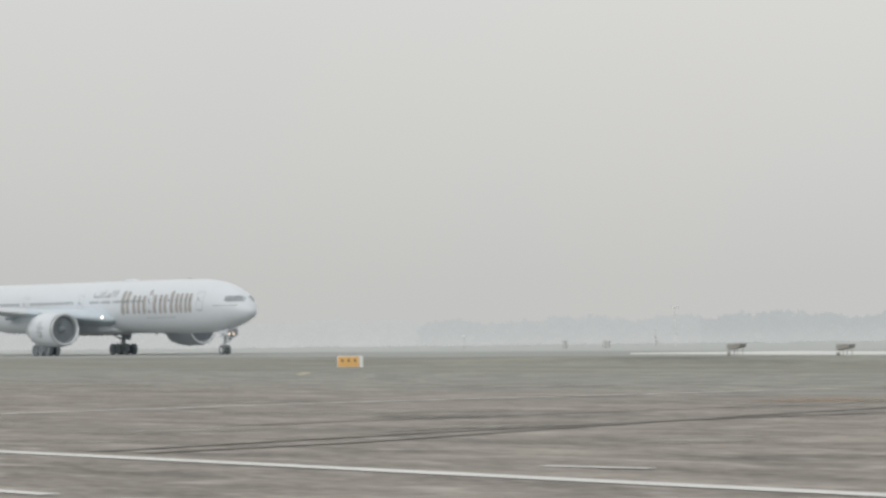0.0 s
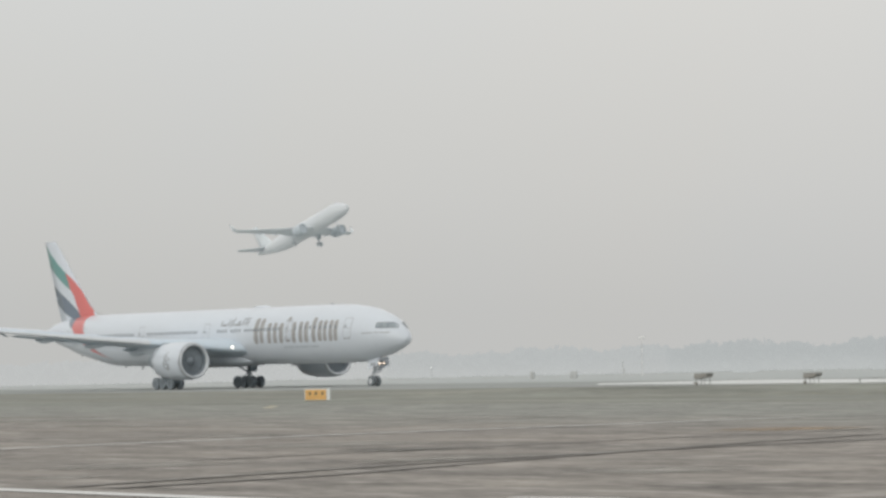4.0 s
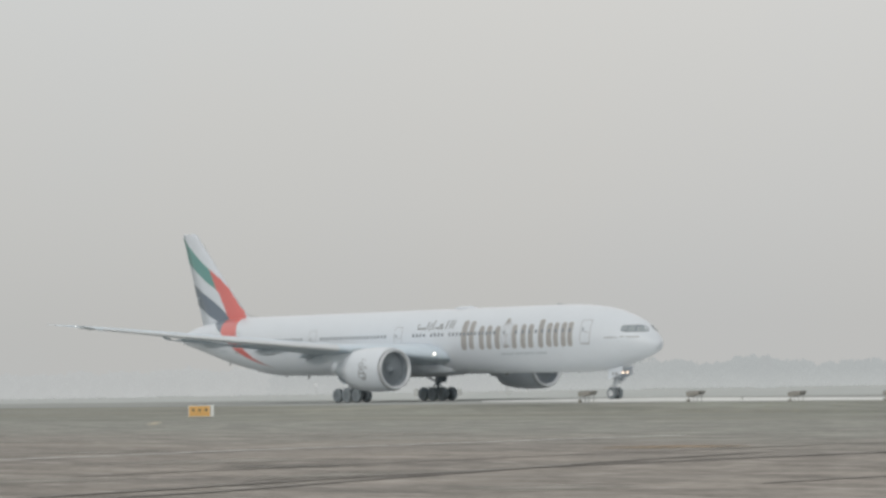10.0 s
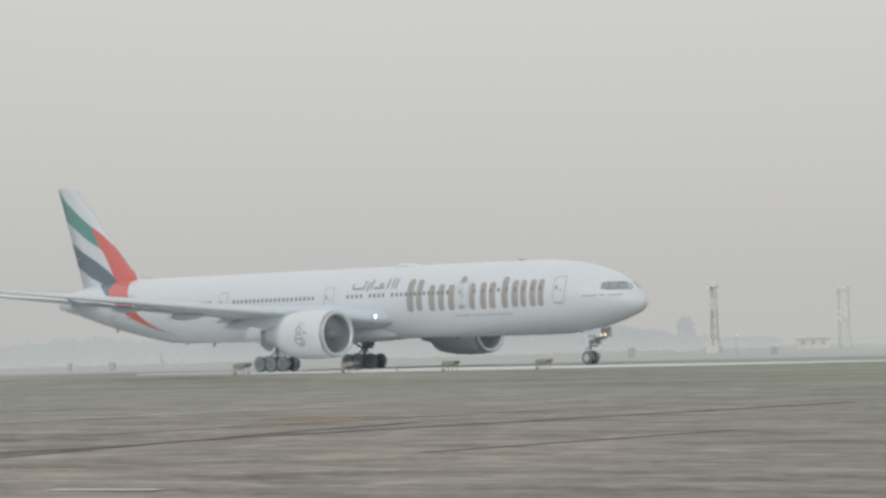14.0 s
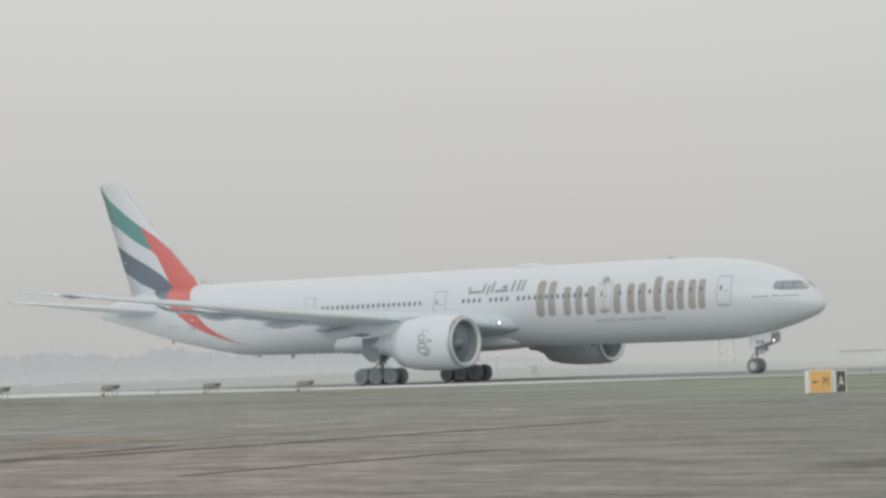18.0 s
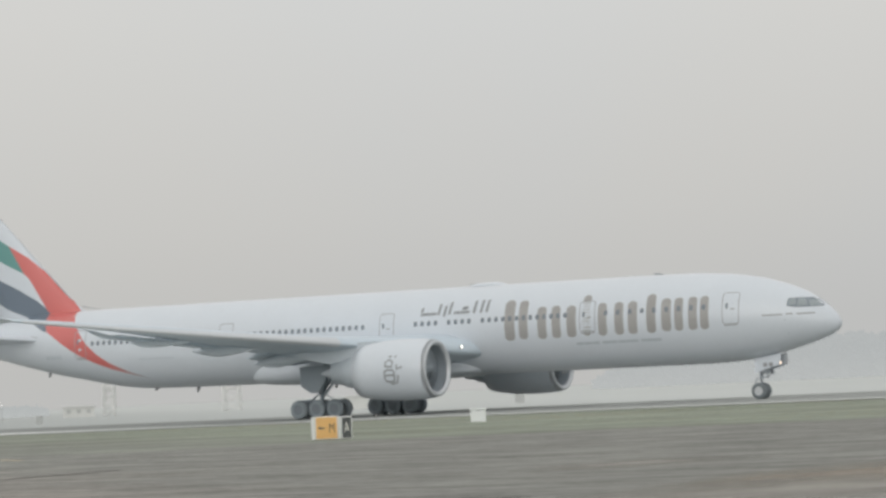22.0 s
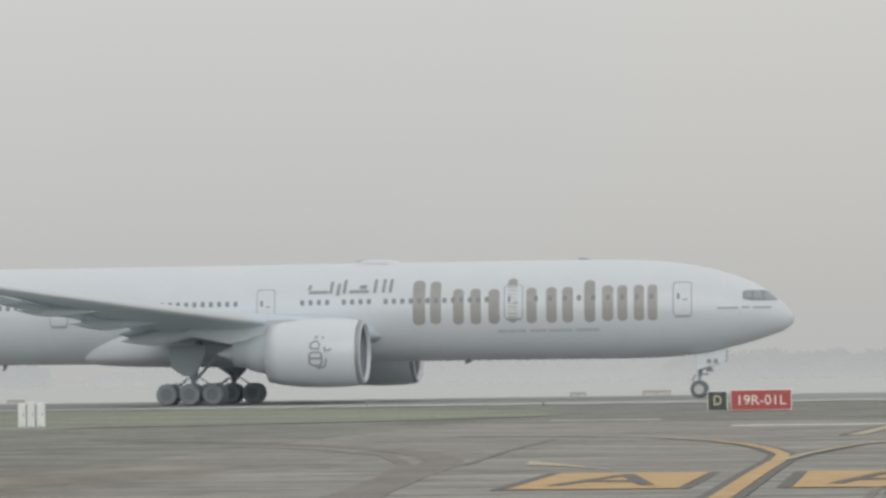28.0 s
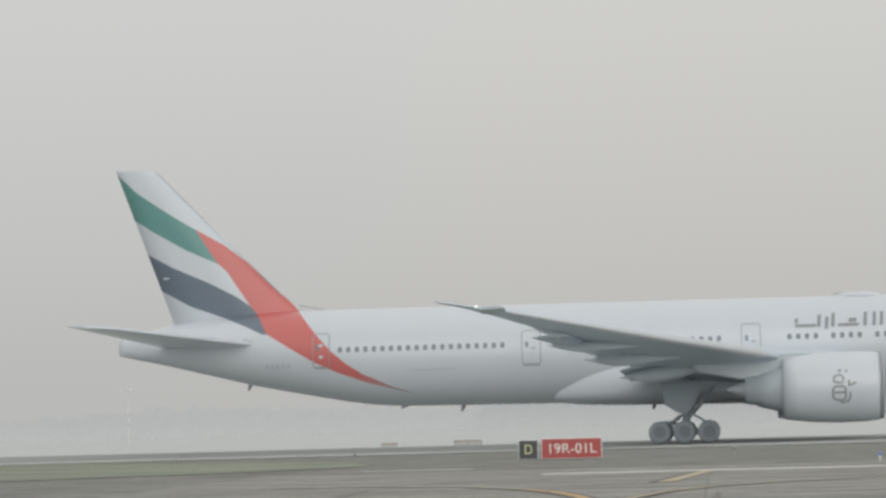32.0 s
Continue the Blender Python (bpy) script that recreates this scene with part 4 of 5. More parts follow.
            part("flap", loft(q), M_WING, wing, "grey trailing-edge flap")
        # spoiler panels and aileron joint on the upper face
        for y0, y1 in ((5.0, 9.0), (11.5, 14.4), (14.6, 17.5), (17.7, 20.6)):
            q = []
            for y in (y0, y1):
                e = np.interp(y, *TE)
                ch = np.interp(y, *LE) - e
                u = ch * np.interp(y, [4, 12, 22, 32], [-0.01, 0.0, 0.10, 0.14])
                th = ch * np.interp(y, [0, 4, 10, 30, 32.4], [0.15, 0.145, 0.115, 0.095, 0.07])
                q += [Vector((e + ch * f, side * y, wing_z(y) + th * g + u * (1 - f) + 0.012)) for f, g in ((0.27, 0.35), (0.15, 0.21))]
            part("spoiler", (q, [(0, 1, 3, 2)]), M_WING, wing)
        part("tip_fairing", loft([[Vector((x, side * y, z + d)) for x, d in ((-46.0, -0.06), (-46.3, 0.07), (-47.2, 0.05), (-47.3, -0.12))] for y, z in ((28.9, wing_z(28.9) + 0.06), (30.3, wing_z(30.3) + 0.06))]), M_FAIRING, wing, "grey lamp fairing at the wing tip")
        part("beacon", turned([(-0.08, 0), (-0.05, 0.035), (0.05, 0.035), (0.08, 0)], 8, "x", (-47.45, side * 30.5, wing_z(30.5) + 0.07)), M_STROBE, wing, "lit white wing light")
        nac = engine(plane, (-25.3, side * 9.6, 3.10))
        # pylon, white but coloured grey for the shade under the wing
        pl = [[Vector((-27.6, side * 9.6 + q, 5.02)), Vector((-30, side * 9.6 + q * 1.2, 5.15)), Vector((-33.5, side * 9.6 + q, 5.05)), Vector((-36.5, side * 9.6 + q * 0.3, 4.6)), Vector((-36, side * 9.6 + q * 0.3, 4.2)), Vector((-33, side * 9.6 + q, 3.6)), Vector((-30, side * 9.6 + q, 4.0))] for q in (-0.28, 0.28)]
        part("pylon", loft(pl), M_DOOR, plane, "white engine pylon coloured grey for shade")
        part("strake", ([Vector((-27.0, side * 8.3, 4.7)), Vector((-28.8, side * 8.3, 4.75)), Vector((-28.8, side * 8.0, 5.25)), Vector((-27.6, side * 8.15, 5.1))], [(0, 1, 2, 3)]), M_WHITE, nac)
        # plain shapes of the emblem on the cowling
        strokes = [[(-28.19, 2.33), (-28.35, 2.51), (-28.35, 2.99), (-28.19, 3.12), (-27.72, 3.12), (-27.61, 2.99), (-27.61, 2.46), (-27.77, 2.33), (-28.19, 2.33)],
                   [(-28.28, 3.36), (-28.28, 3.65), (-27.94, 3.82), (-27.72, 3.63), (-27.77, 3.33), (-28.28, 3.36)],
                   [(-27.56, 4.07), (-27.4, 3.31), (-27.34, 2.57), (-27.44, 2.27), (-27.94, 2.16)],
                   [(-28.28, 2.76), (-27.66, 2.76)], [(-27.27, 3.2), (-27, 3.33)], [(-28.05, 4), (-27.83, 4.07)]]
        for ln in strokes:
            v = []
            for i, (ex, ez) in enumerate(ln):
                p, q = Vector(ln[max(i - 1, 0)]), Vector(ln[min(i + 1, len(ln) - 1)])
                n = Vector((-(q - p).y, (q - p).x)).normalized() * 0.062
                v += [on_cowl(ex + n.x, ez + n.y, side), on_cowl(ex - n.x, ez - n.y, side)]
            part("emblem_stroke", (v, [(2 * i, 2 * i + 1, 2 * i + 3, 2 * i + 2) for i in range(len(ln) - 1)]), M_SCRIPT, nac, "dull grey painted stroke")
        # tailplane
        secs = []
        for y in [0.6, 2.0, 4, 6, 8, 10, 10.55, 10.8]:
            a = np.interp(y, [0, 2, 10, 10.55, 10.8], [-62.2, -63.6, -70.9, -71.6, -72.4])
            b = np.interp(y, [0, 2, 10, 10.8], [-69.6, -70.0, -73.5, -73.85])
            secs.append(foil(a, side * y, 6.75 + 0.125 * (y - 2), a - b, (a - b) * 0.09, 0.15))
        if side > 0:
            secs = [list(reversed(r)) for r in secs]
        part("tailplane", loft(secs), M_WHITE, plane, "white horizontal tailplane", smooth=True)
    # fin
    secs = []
    for z in [7.4, 8.2, 9.0, 10.5, 12, 14, 16, 17.6, 18.05, 18.2]:
        a = np.interp(z, [7.4, 8.9, 9.3, 17.9, 18.2], [-59.8, -60.9, -61.7, -70.1, -70.5])
        b = np.interp(z, [7.4, 8.19, 18.2], [-68.9, -69.19, -72.81])
        c = a - b
        secs.append([Vector((a - q * c, t * c * 0.075, z)) for q, t in ((0, 0), (0.02, 0.3), (0.08, 0.55), (0.25, 0.85), (0.45, 0.85), (0.75, 0.42), (1, 0.03), (1, -0.03), (0.75, -0.42), (0.45, -0.85), (0.25, -0.85), (0.08, -0.55), (0.02, -0.3))])
    part("fin", loft(secs), M_LIVERY, plane, "tail fin with green, black and red curved bands", smooth=True)
    part("leading_edge", join(tube((-61.62, 0, 9.25), (-70.08, 0, 17.9), 0.07, 0.05, 8), tube((-60.2, 0, 8.55), (-61.62, 0, 9.25), 0.03, 0.07, 8)), M_LIP, plane, "bare metal fin edge", smooth=True)
    # seams and fittings of the tail
    for side in (-1, 1):
        part("fin_seam", tube((-68.2, side * 0.36, 8.05), (-65.7, side * 0.62, 8.50), 0.03, n=6), M_SEAM, plane)
        part("tailplane_seam", bar(-64.9, -63.9, 7.02, 7.07, 0.016, 0.1, side), M_SEAM, plane)
        part("static_port", rounded(-64.48, -64.32, 7.0, 7.16, 0.022, side), M_SEAM, plane)
        part("rudder_hinge", box(-69.85, -69.45, side * 0.30 - 0.03, side * 0.30 + 0.03, 11.18, 11.26, 0.01), M_WING, plane, "small pale hinge cover on the fin")
    part("dorsal_aerial", tube((-61.2, 0, 9.28), (-59.6, 0, 8.96), 0.035, 0.02, 6), M_SEAM, plane)
    # cabin windows
    wins = [-58.3 + 0.533 * i for i in range(20)] + [-34.85 - 0.533 * i for i in range(20)]
    wins += [-30.55 + 0.533 * i for i in range(23) if i not in (4, 9)] + [-15.75 + 0.9 * i for i in range(9)]
    for side in (-1, 1):
        for x in wins:
            if -18.1 < x < -16.2:
                continue
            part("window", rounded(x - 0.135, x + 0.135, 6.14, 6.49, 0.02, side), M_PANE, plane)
        for x0, x1 in ((-7.25, -6.08), (-17.75, -16.55), (-33.5, -32.3), (-47.0, -45.8), (-60.05, -58.95)):
            tail = x0 < -50
            up = 0.17 if tail else 0.0
            d = part("door", rounded(x0, x1, 5.10 + up, 7.18 + up, 0.016, side), M_LIVERY if tail else M_WHITE, plane)
            part("seal", hoop(x0, x1, 5.08 + up, 7.20 + up, 0.055, 0.022, side), M_SEAM, d, "grey seal round the door")
            part("sill", bar(x0 + 0.1, x1 - 0.1, 5.0 + up, 5.06 + up, 0.03, 0, side), M_SEAM, d)
            part("door_window", rounded(x0 + 0.25, x0 + 0.42, 6.12 + up, 6.5 + up, 0.026, side), M_PANE, d)
            if tail:
                for z in (6.61, 5.90):
                    part("door_mark", rounded(-59.66, -59.38, z - 0.09, z + 0.09, 0.028, side), M_WING, d, "pale painted square on the red door")
                continue
            part("handle", bar(x0 + 0.6, x0 + 0.9, 6.05, 6.14, 0.026, 0, side), M_SEAM, d)
            for z in (6.42, 5.72):
                part("door_mark", bar(x0 + 0.62, x0 + 0.8, z, z + 0.05, 0.026, 0, side), M_FAIRING, d)
        for p in ([(6.14, -2.90, -2.46), (6.30, -2.93, -2.46), (6.44, -2.93, -2.48), (6.58, -2.86, -2.54)], [(6.07, -2.34, -1.74), (6.22, -2.36, -1.80), (6.40, -2.38, -1.86), (6.56, -2.36, -1.96)], [(6.03, -1.62, -0.98), (6.14, -1.66, -1.06), (6.28, -1.72, -1.22), (6.44, -1.78, -1.42)]):
            part("cockpit_window", ribbon(p, 0.03, side), M_COCKPIT, plane, "grey cockpit pane reflecting the sky")
        part("window_band", ribbon([(5.98, -2.44, -0.92), (6.08, -2.98, -0.92), (6.28, -3.0, -1.10), (6.46, -3.0, -1.34), (6.62, -2.92, -1.66)], 0.018, side), M_PANE, plane, "dark frame round the cockpit windows")
        for x0, x1, z in ((-4.55, -3.26, 5.50), (-3.06, -2.58, 5.53), (-2.38, -1.28, 5.51)):
            part("pitot_strip", bar(x0, x1, z, z + 0.085, 0.02, 0, side), M_SCRIPT, plane)
        for x, z in ((-3.10, 5.18), (-3.03, 4.30), (-33.4, 6.4), (-8.1, 6.3)):
            part("static_port", rounded(x - 0.06, x + 0.06, z - 0.05, z + 0.05, 0.02, side), M_DOOR, plane)
        part("panel_line", bar(-54.2, -51.0, 4.92, 4.97, 0.016, 0, side), M_DOOR, plane)
        # brand lettering as plain upright bars
        for x0, x1, z0, z1 in ((-23.5, -22.72, 4.8, 7.58), (-22.4, -21.72, 4.85, 7.5), (-20.95, -20.28, 4.8, 7.0), (-19.86, -19.2, 4.8, 7.0), (-18.72, -18.02, 4.8, 6.95), (-17.5, -16.92, 4.86, 7.6),
                               (-16.34, -15.7, 4.8, 7.0), (-15.1, -14.45, 4.8, 7.0), (-14.1, -13.42, 4.8, 7.0), (-12.72, -12.05, 4.8, 7.4), (-11.62, -10.92, 4.85, 7.05), (-10.66, -10.05, 4.85, 7.05), (-9.65, -9.02, 4.85, 7.05), (-8.8, -8.2, 4.85, 7.05)):
            part("livery_bar", rounded(x0, x1, z0, z1, 0.016, side), M_GOLD, plane, "plain gold painted block")
        for x0, x1, z0, z1 in ((-30.2, -28.95, 6.86, 7.05), (-30.24, -30.04, 7.1, 7.42), (-28.86, -28.66, 6.86, 7.62), (-28.4, -28.2, 6.72, 7.48), (-28.0, -27.8, 6.86, 7.72), (-27.6, -26.35, 6.86, 7.05), (-26.95, -26.5, 7.10, 7.36), (-26.05, -25.85, 6.86, 7.72), (-25.5, -25.3, 6.86, 7.72), (-25.06, -24.86, 6.86, 7.72)):
            part("livery_bar", bar(x0, x1, z0, z1, 0.016, 0.08, side), M_SCRIPT, plane, "plain grey painted bar")
        for x0, x1 in ((-18.15, -17.6), (-17.55, -17.0), (-16.95, -16.4), (-16.2, -15.1), (-15.0, -13.5), (-13.3, -11.8)):
            part("livery_bar", bar(x0, x1, 4.25, 4.43, 0.016, 0, side), M_GEAR, plane, "plain grey painted bar")
        for k in range(5):
            part("livery_bar", bar(-63.1 + 0.34 * k, -62.88 + 0.34 * k, 5.28, 5.55, 0.016, 0, side), M_DOOR, plane, "plain grey painted bar")
        # wing-root landing light
        lamp("landing_light", (-26.5, side * 3.9, 4.52), 0.12, M_LIGHT, plane, "lit landing lamp in the wing root")
    # aerials
    for x, z, l, hgt in ((-26.1, 8.86, 1.1, 0.16), (-12.9, 8.79, 0.35, 0.13), (-54.6, 2.76, 0.22, -0.16), (-50.9, 2.74, 0.16, -0.42), (-64.4, 4.40, 0.16, -0.42), (-38.9, 2.62, 0.16, -0.5), (-20.4, 2.56, 0.25, -0.2), (-62.0, 8.93, 0.25, 0.16)):
        part("aerial", ([Vector((x - l, -0.04, z)), Vector((x + l, -0.04, z)), Vector((x + l, 0.04, z)), Vector((x - l, 0.04, z)), Vector((x - l * 1.5, -0.02, z + hgt)), Vector((x - l * 0.6, -0.02, z + hgt)), Vector((x - l * 0.6, 0.02, z + hgt)), Vector((x - l * 1.5, 0.02, z + hgt))], [(0, 1, 5, 4), (2, 3, 7, 6), (1, 2, 6, 5), (3, 0, 4, 7), (4, 5, 6, 7)]), M_SEAM, plane)
    rings = [[Vector((-26.2 + 1.6 * c, 0.75 * s * math.sin(t), 8.78 + 0.28 * s * math.cos(t))) for t in (math.pi * (i / 10 - 0.5) for i in range(11))] for c, s in ((1, 0.05), (0.8, 0.6), (0.4, 1), (-0.4, 1), (-0.8, 0.6), (-1, 0.05))]
    part("antenna_dome", ([p for r in rings for p in r], [(j * 11 + i, j * 11 + i + 1, (j + 1) * 11 + i + 1, (j + 1) * 11 + i) for j in range(5) for i in range(10)]), M_WHITE, plane, "low white antenna dome", smooth=True)
    # nose gear
    part("nose_strut", join(tube((-5.75, 0, 2.9), (-5.88, 0, 1.35), 0.13), tube((-5.86, 0, 1.5), (-5.9, 0, 0.56), 0.09), tube((-5.9, -0.42, 0.56), (-5.9, 0.42, 0.56), 0.08), tube((-4.6, 0, 2.75), (-5.8, 0, 1.65), 0.06), tube((-6.15, 0, 1.45), (-6.35, 0, 1.05), 0.05), tube((-6.35, 0, 1.05), (-5.95, 0, 0.75), 0.05), box(-5.78, -5.35, -0.32, 0.32, 1.42, 1.56, 0.02)), M_NOSELEG, plane, "grey nose leg with its struts")
    for side in (-1, 1):
        part("gear_door", ([Vector((-6.06, side * 0.55, 2.72)), Vector((-4.15, side * 0.55, 3.02)), Vector((-4.2, side * 0.72, 2.28)), Vector((-5.97, side * 0.78, 1.74)), Vector((-6.06, side * 0.60, 2.72)), Vector((-4.15, side * 0.60, 3.02)), Vector((-4.2, side * 0.77, 2.28)), Vector((-5.97, side * 0.83, 1.74))], [(0, 1, 2, 3), (7, 6, 5, 4), (0, 4, 5, 1), (1, 5, 6, 2), (2, 6, 7, 3), (3, 7, 4, 0)]), M_WHITE, plane, "white nose gear door")
        for k in range(2):
            part("livery_bar", box(-5.35 + 0.42 * k, -5.1 + 0.42 * k, side * 0.82 - 0.005, side * 0.82 + 0.005, 2.15, 2.42), M_SEAM, plane, "plain grey painted bar")
        part("lamp_bracket", loft([[Vector((-5.42, side * 0.28 + q, 1.62)), Vector((-5.0, side * 0.28 + q, 1.62)), Vector((-5.16, side * 0.28 + q, 1.98)), Vector((-5.5, side * 0.28 + q, 1.9))] for q in (-0.1, 0.1)]), M_NOSELEG, plane)
        lamp("taxi_light", (-4.55, side * 0.27, 2.38), 0.11, M_AMBER, plane, "lit taxi lamp on the nose leg")
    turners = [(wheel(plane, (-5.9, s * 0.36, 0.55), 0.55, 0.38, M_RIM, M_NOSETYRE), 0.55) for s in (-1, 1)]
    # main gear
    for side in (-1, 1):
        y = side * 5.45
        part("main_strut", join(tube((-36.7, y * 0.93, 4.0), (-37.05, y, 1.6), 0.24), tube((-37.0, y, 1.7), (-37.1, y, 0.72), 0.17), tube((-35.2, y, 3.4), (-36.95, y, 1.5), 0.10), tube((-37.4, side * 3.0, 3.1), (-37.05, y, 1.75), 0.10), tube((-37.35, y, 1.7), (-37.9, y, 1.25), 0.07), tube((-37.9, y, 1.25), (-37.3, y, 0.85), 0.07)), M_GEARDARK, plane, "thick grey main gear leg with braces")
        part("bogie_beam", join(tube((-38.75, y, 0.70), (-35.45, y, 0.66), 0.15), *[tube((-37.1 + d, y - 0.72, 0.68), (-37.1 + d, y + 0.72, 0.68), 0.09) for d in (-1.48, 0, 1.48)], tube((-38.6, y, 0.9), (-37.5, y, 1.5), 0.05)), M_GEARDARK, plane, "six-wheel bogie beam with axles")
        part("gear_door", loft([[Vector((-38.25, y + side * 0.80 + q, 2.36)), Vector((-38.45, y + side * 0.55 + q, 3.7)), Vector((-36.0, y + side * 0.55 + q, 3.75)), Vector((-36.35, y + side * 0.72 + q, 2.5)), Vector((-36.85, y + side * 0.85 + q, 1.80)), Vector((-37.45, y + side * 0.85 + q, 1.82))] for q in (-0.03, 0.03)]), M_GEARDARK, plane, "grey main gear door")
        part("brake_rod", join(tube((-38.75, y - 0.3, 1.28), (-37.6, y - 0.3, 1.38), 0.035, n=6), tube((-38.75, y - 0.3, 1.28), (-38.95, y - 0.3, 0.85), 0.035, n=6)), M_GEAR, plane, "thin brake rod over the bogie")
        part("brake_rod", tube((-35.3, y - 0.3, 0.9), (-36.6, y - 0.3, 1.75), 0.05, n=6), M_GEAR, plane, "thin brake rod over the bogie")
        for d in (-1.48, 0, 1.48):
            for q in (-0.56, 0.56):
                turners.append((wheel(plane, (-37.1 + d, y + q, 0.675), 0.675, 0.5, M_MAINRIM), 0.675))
    return plane, turners


# ---------------------------------------------------------------- departing jet
def small_jet():
    """Local origin at the nose tip; x forward."""
    jet = empty("jetliner", "pale twin-engine jet climbing with wheels down", "jet")
    prof = [(0, 0, 0.02), (-0.25, 0.02, 0.5), (-0.8, 0.08, 0.92), (-1.8, 0.22, 1.38), (-3.2, 0.38, 1.75), (-5, 0.45, 1.95), (-7, 0.45, 1.975), (-24, 0.45, 1.975), (-27, 0.55, 1.87), (-30, 0.72, 1.5), (-33.5, 0.98, 0.98), (-36.4, 1.15, 0.45), (-37.2, 1.18, 0.18)]
    rings = [[Vector((x, r * math.sin(t), zc + r * 1.04 * math.cos(t))) for t in (2 * math.pi * i / 32 for i in range(32))] for x, zc, r in prof]
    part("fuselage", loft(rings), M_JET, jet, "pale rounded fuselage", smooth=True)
    for side in (-1, 1):
        secs = []
        for y, a, c, z in ((1.0, -11.6, 7.4, -0.75), (2.0, -12.4, 6.6, -0.70), (6.4, -14.9, 4.1, -0.15), (11, -17.4, 3.0, 0.42), (16.6, -20.3, 1.7, 1.12)):
            secs.append(foil(a, side * y, z, c, c * 0.12, -0.03 * c))
        for y, a, c, z in ((17.3, -20.9, 1.35, 1.45), (17.7, -21.5, 0.95, 2.2), (17.9, -22.2, 0.5, 3.2)):
            secs.append(foil(a, side * y, z, c, 0.06))
        if side > 0:
            secs = [list(reversed(r)) for r in secs]
        part("wing", loft(secs), M_JETGREY, jet, "swept wing with an upturned tip", smooth=True)
        for y, ln in ((7.5, 3.2), (11.2, 2.6)):
            part("flap_fairing", turned([(0, 0), (-0.4 * ln, 0.26), (-0.75 * ln, 0.18), (-ln, 0.02)], 10, "x", (-16.6 - 0.45 * (y - 6.4), side * y, -0.25 + 0.12 * (y - 6.4)), 1.3), M_JETGREY, jet, smooth=True)
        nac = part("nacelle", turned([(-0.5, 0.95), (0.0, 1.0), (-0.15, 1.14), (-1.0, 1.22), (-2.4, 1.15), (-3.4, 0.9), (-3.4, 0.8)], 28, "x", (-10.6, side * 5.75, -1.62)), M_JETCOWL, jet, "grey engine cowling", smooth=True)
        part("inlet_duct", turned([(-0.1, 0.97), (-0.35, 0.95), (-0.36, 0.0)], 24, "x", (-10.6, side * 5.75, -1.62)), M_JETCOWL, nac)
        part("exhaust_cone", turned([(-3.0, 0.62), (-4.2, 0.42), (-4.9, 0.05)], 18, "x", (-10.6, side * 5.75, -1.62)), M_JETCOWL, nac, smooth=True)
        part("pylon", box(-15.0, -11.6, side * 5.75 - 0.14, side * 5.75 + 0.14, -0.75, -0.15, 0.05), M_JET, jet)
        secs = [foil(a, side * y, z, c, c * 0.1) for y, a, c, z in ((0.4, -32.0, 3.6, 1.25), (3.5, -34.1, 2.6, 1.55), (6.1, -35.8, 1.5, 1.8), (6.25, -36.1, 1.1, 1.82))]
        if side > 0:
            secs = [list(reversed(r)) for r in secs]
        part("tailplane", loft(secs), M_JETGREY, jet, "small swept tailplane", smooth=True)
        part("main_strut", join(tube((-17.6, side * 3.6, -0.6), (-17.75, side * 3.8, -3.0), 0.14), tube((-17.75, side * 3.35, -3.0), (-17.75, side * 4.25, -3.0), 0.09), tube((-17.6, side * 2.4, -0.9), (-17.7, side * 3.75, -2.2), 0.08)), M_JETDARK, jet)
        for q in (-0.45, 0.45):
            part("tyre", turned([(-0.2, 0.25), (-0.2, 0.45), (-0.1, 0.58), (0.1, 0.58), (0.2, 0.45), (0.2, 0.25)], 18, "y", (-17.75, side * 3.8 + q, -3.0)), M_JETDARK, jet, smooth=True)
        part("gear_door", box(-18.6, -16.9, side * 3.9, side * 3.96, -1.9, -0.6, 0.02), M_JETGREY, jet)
        part("cockpit_window", ([Vector((-0.95, side * 0.15, 0.98)), Vector((-1.75, side * 0.2, 1.52)), Vector((-2.2, side * 1.15, 1.32)), Vector((-1.6, side * 1.15, 0.85))], [(0, 1, 2, 3)]), M_PANE, jet, "dark cockpit pane")
    secs = []
    for z, a, b in ((1.7, -29.6, -35.6), (2.4, -31.0, -35.9), (5, -33.4, -36.9), (7.6, -35.6, -37.7), (7.8, -36.0, -37.75)):
        c = a - b
        secs.append([Vector((a - q * c, t * c * 0.08, z)) for q, t in ((0, 0), (0.05, 0.45), (0.3, 0.8), (0.7, 0.45), (1, 0.03), (1, -0.03), (0.7, -0.45), (0.3, -0.8), (0.05, -0.45))])
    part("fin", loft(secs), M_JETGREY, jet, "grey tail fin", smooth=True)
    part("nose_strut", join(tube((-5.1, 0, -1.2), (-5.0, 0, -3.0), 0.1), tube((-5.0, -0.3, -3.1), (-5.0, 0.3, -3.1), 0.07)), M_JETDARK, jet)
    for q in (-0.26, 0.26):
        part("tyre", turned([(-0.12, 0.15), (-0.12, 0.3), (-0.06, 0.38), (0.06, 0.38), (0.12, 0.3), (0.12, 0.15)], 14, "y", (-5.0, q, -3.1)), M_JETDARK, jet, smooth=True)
    part("landing_light", turned([(-0.15, 0.0), (-0.05, 0.11), (0.06, 0.0)], 8, "x", (-5.0, 0, -1.9)), M_LIGHT, jet, "lit landing lamp")
    return jet


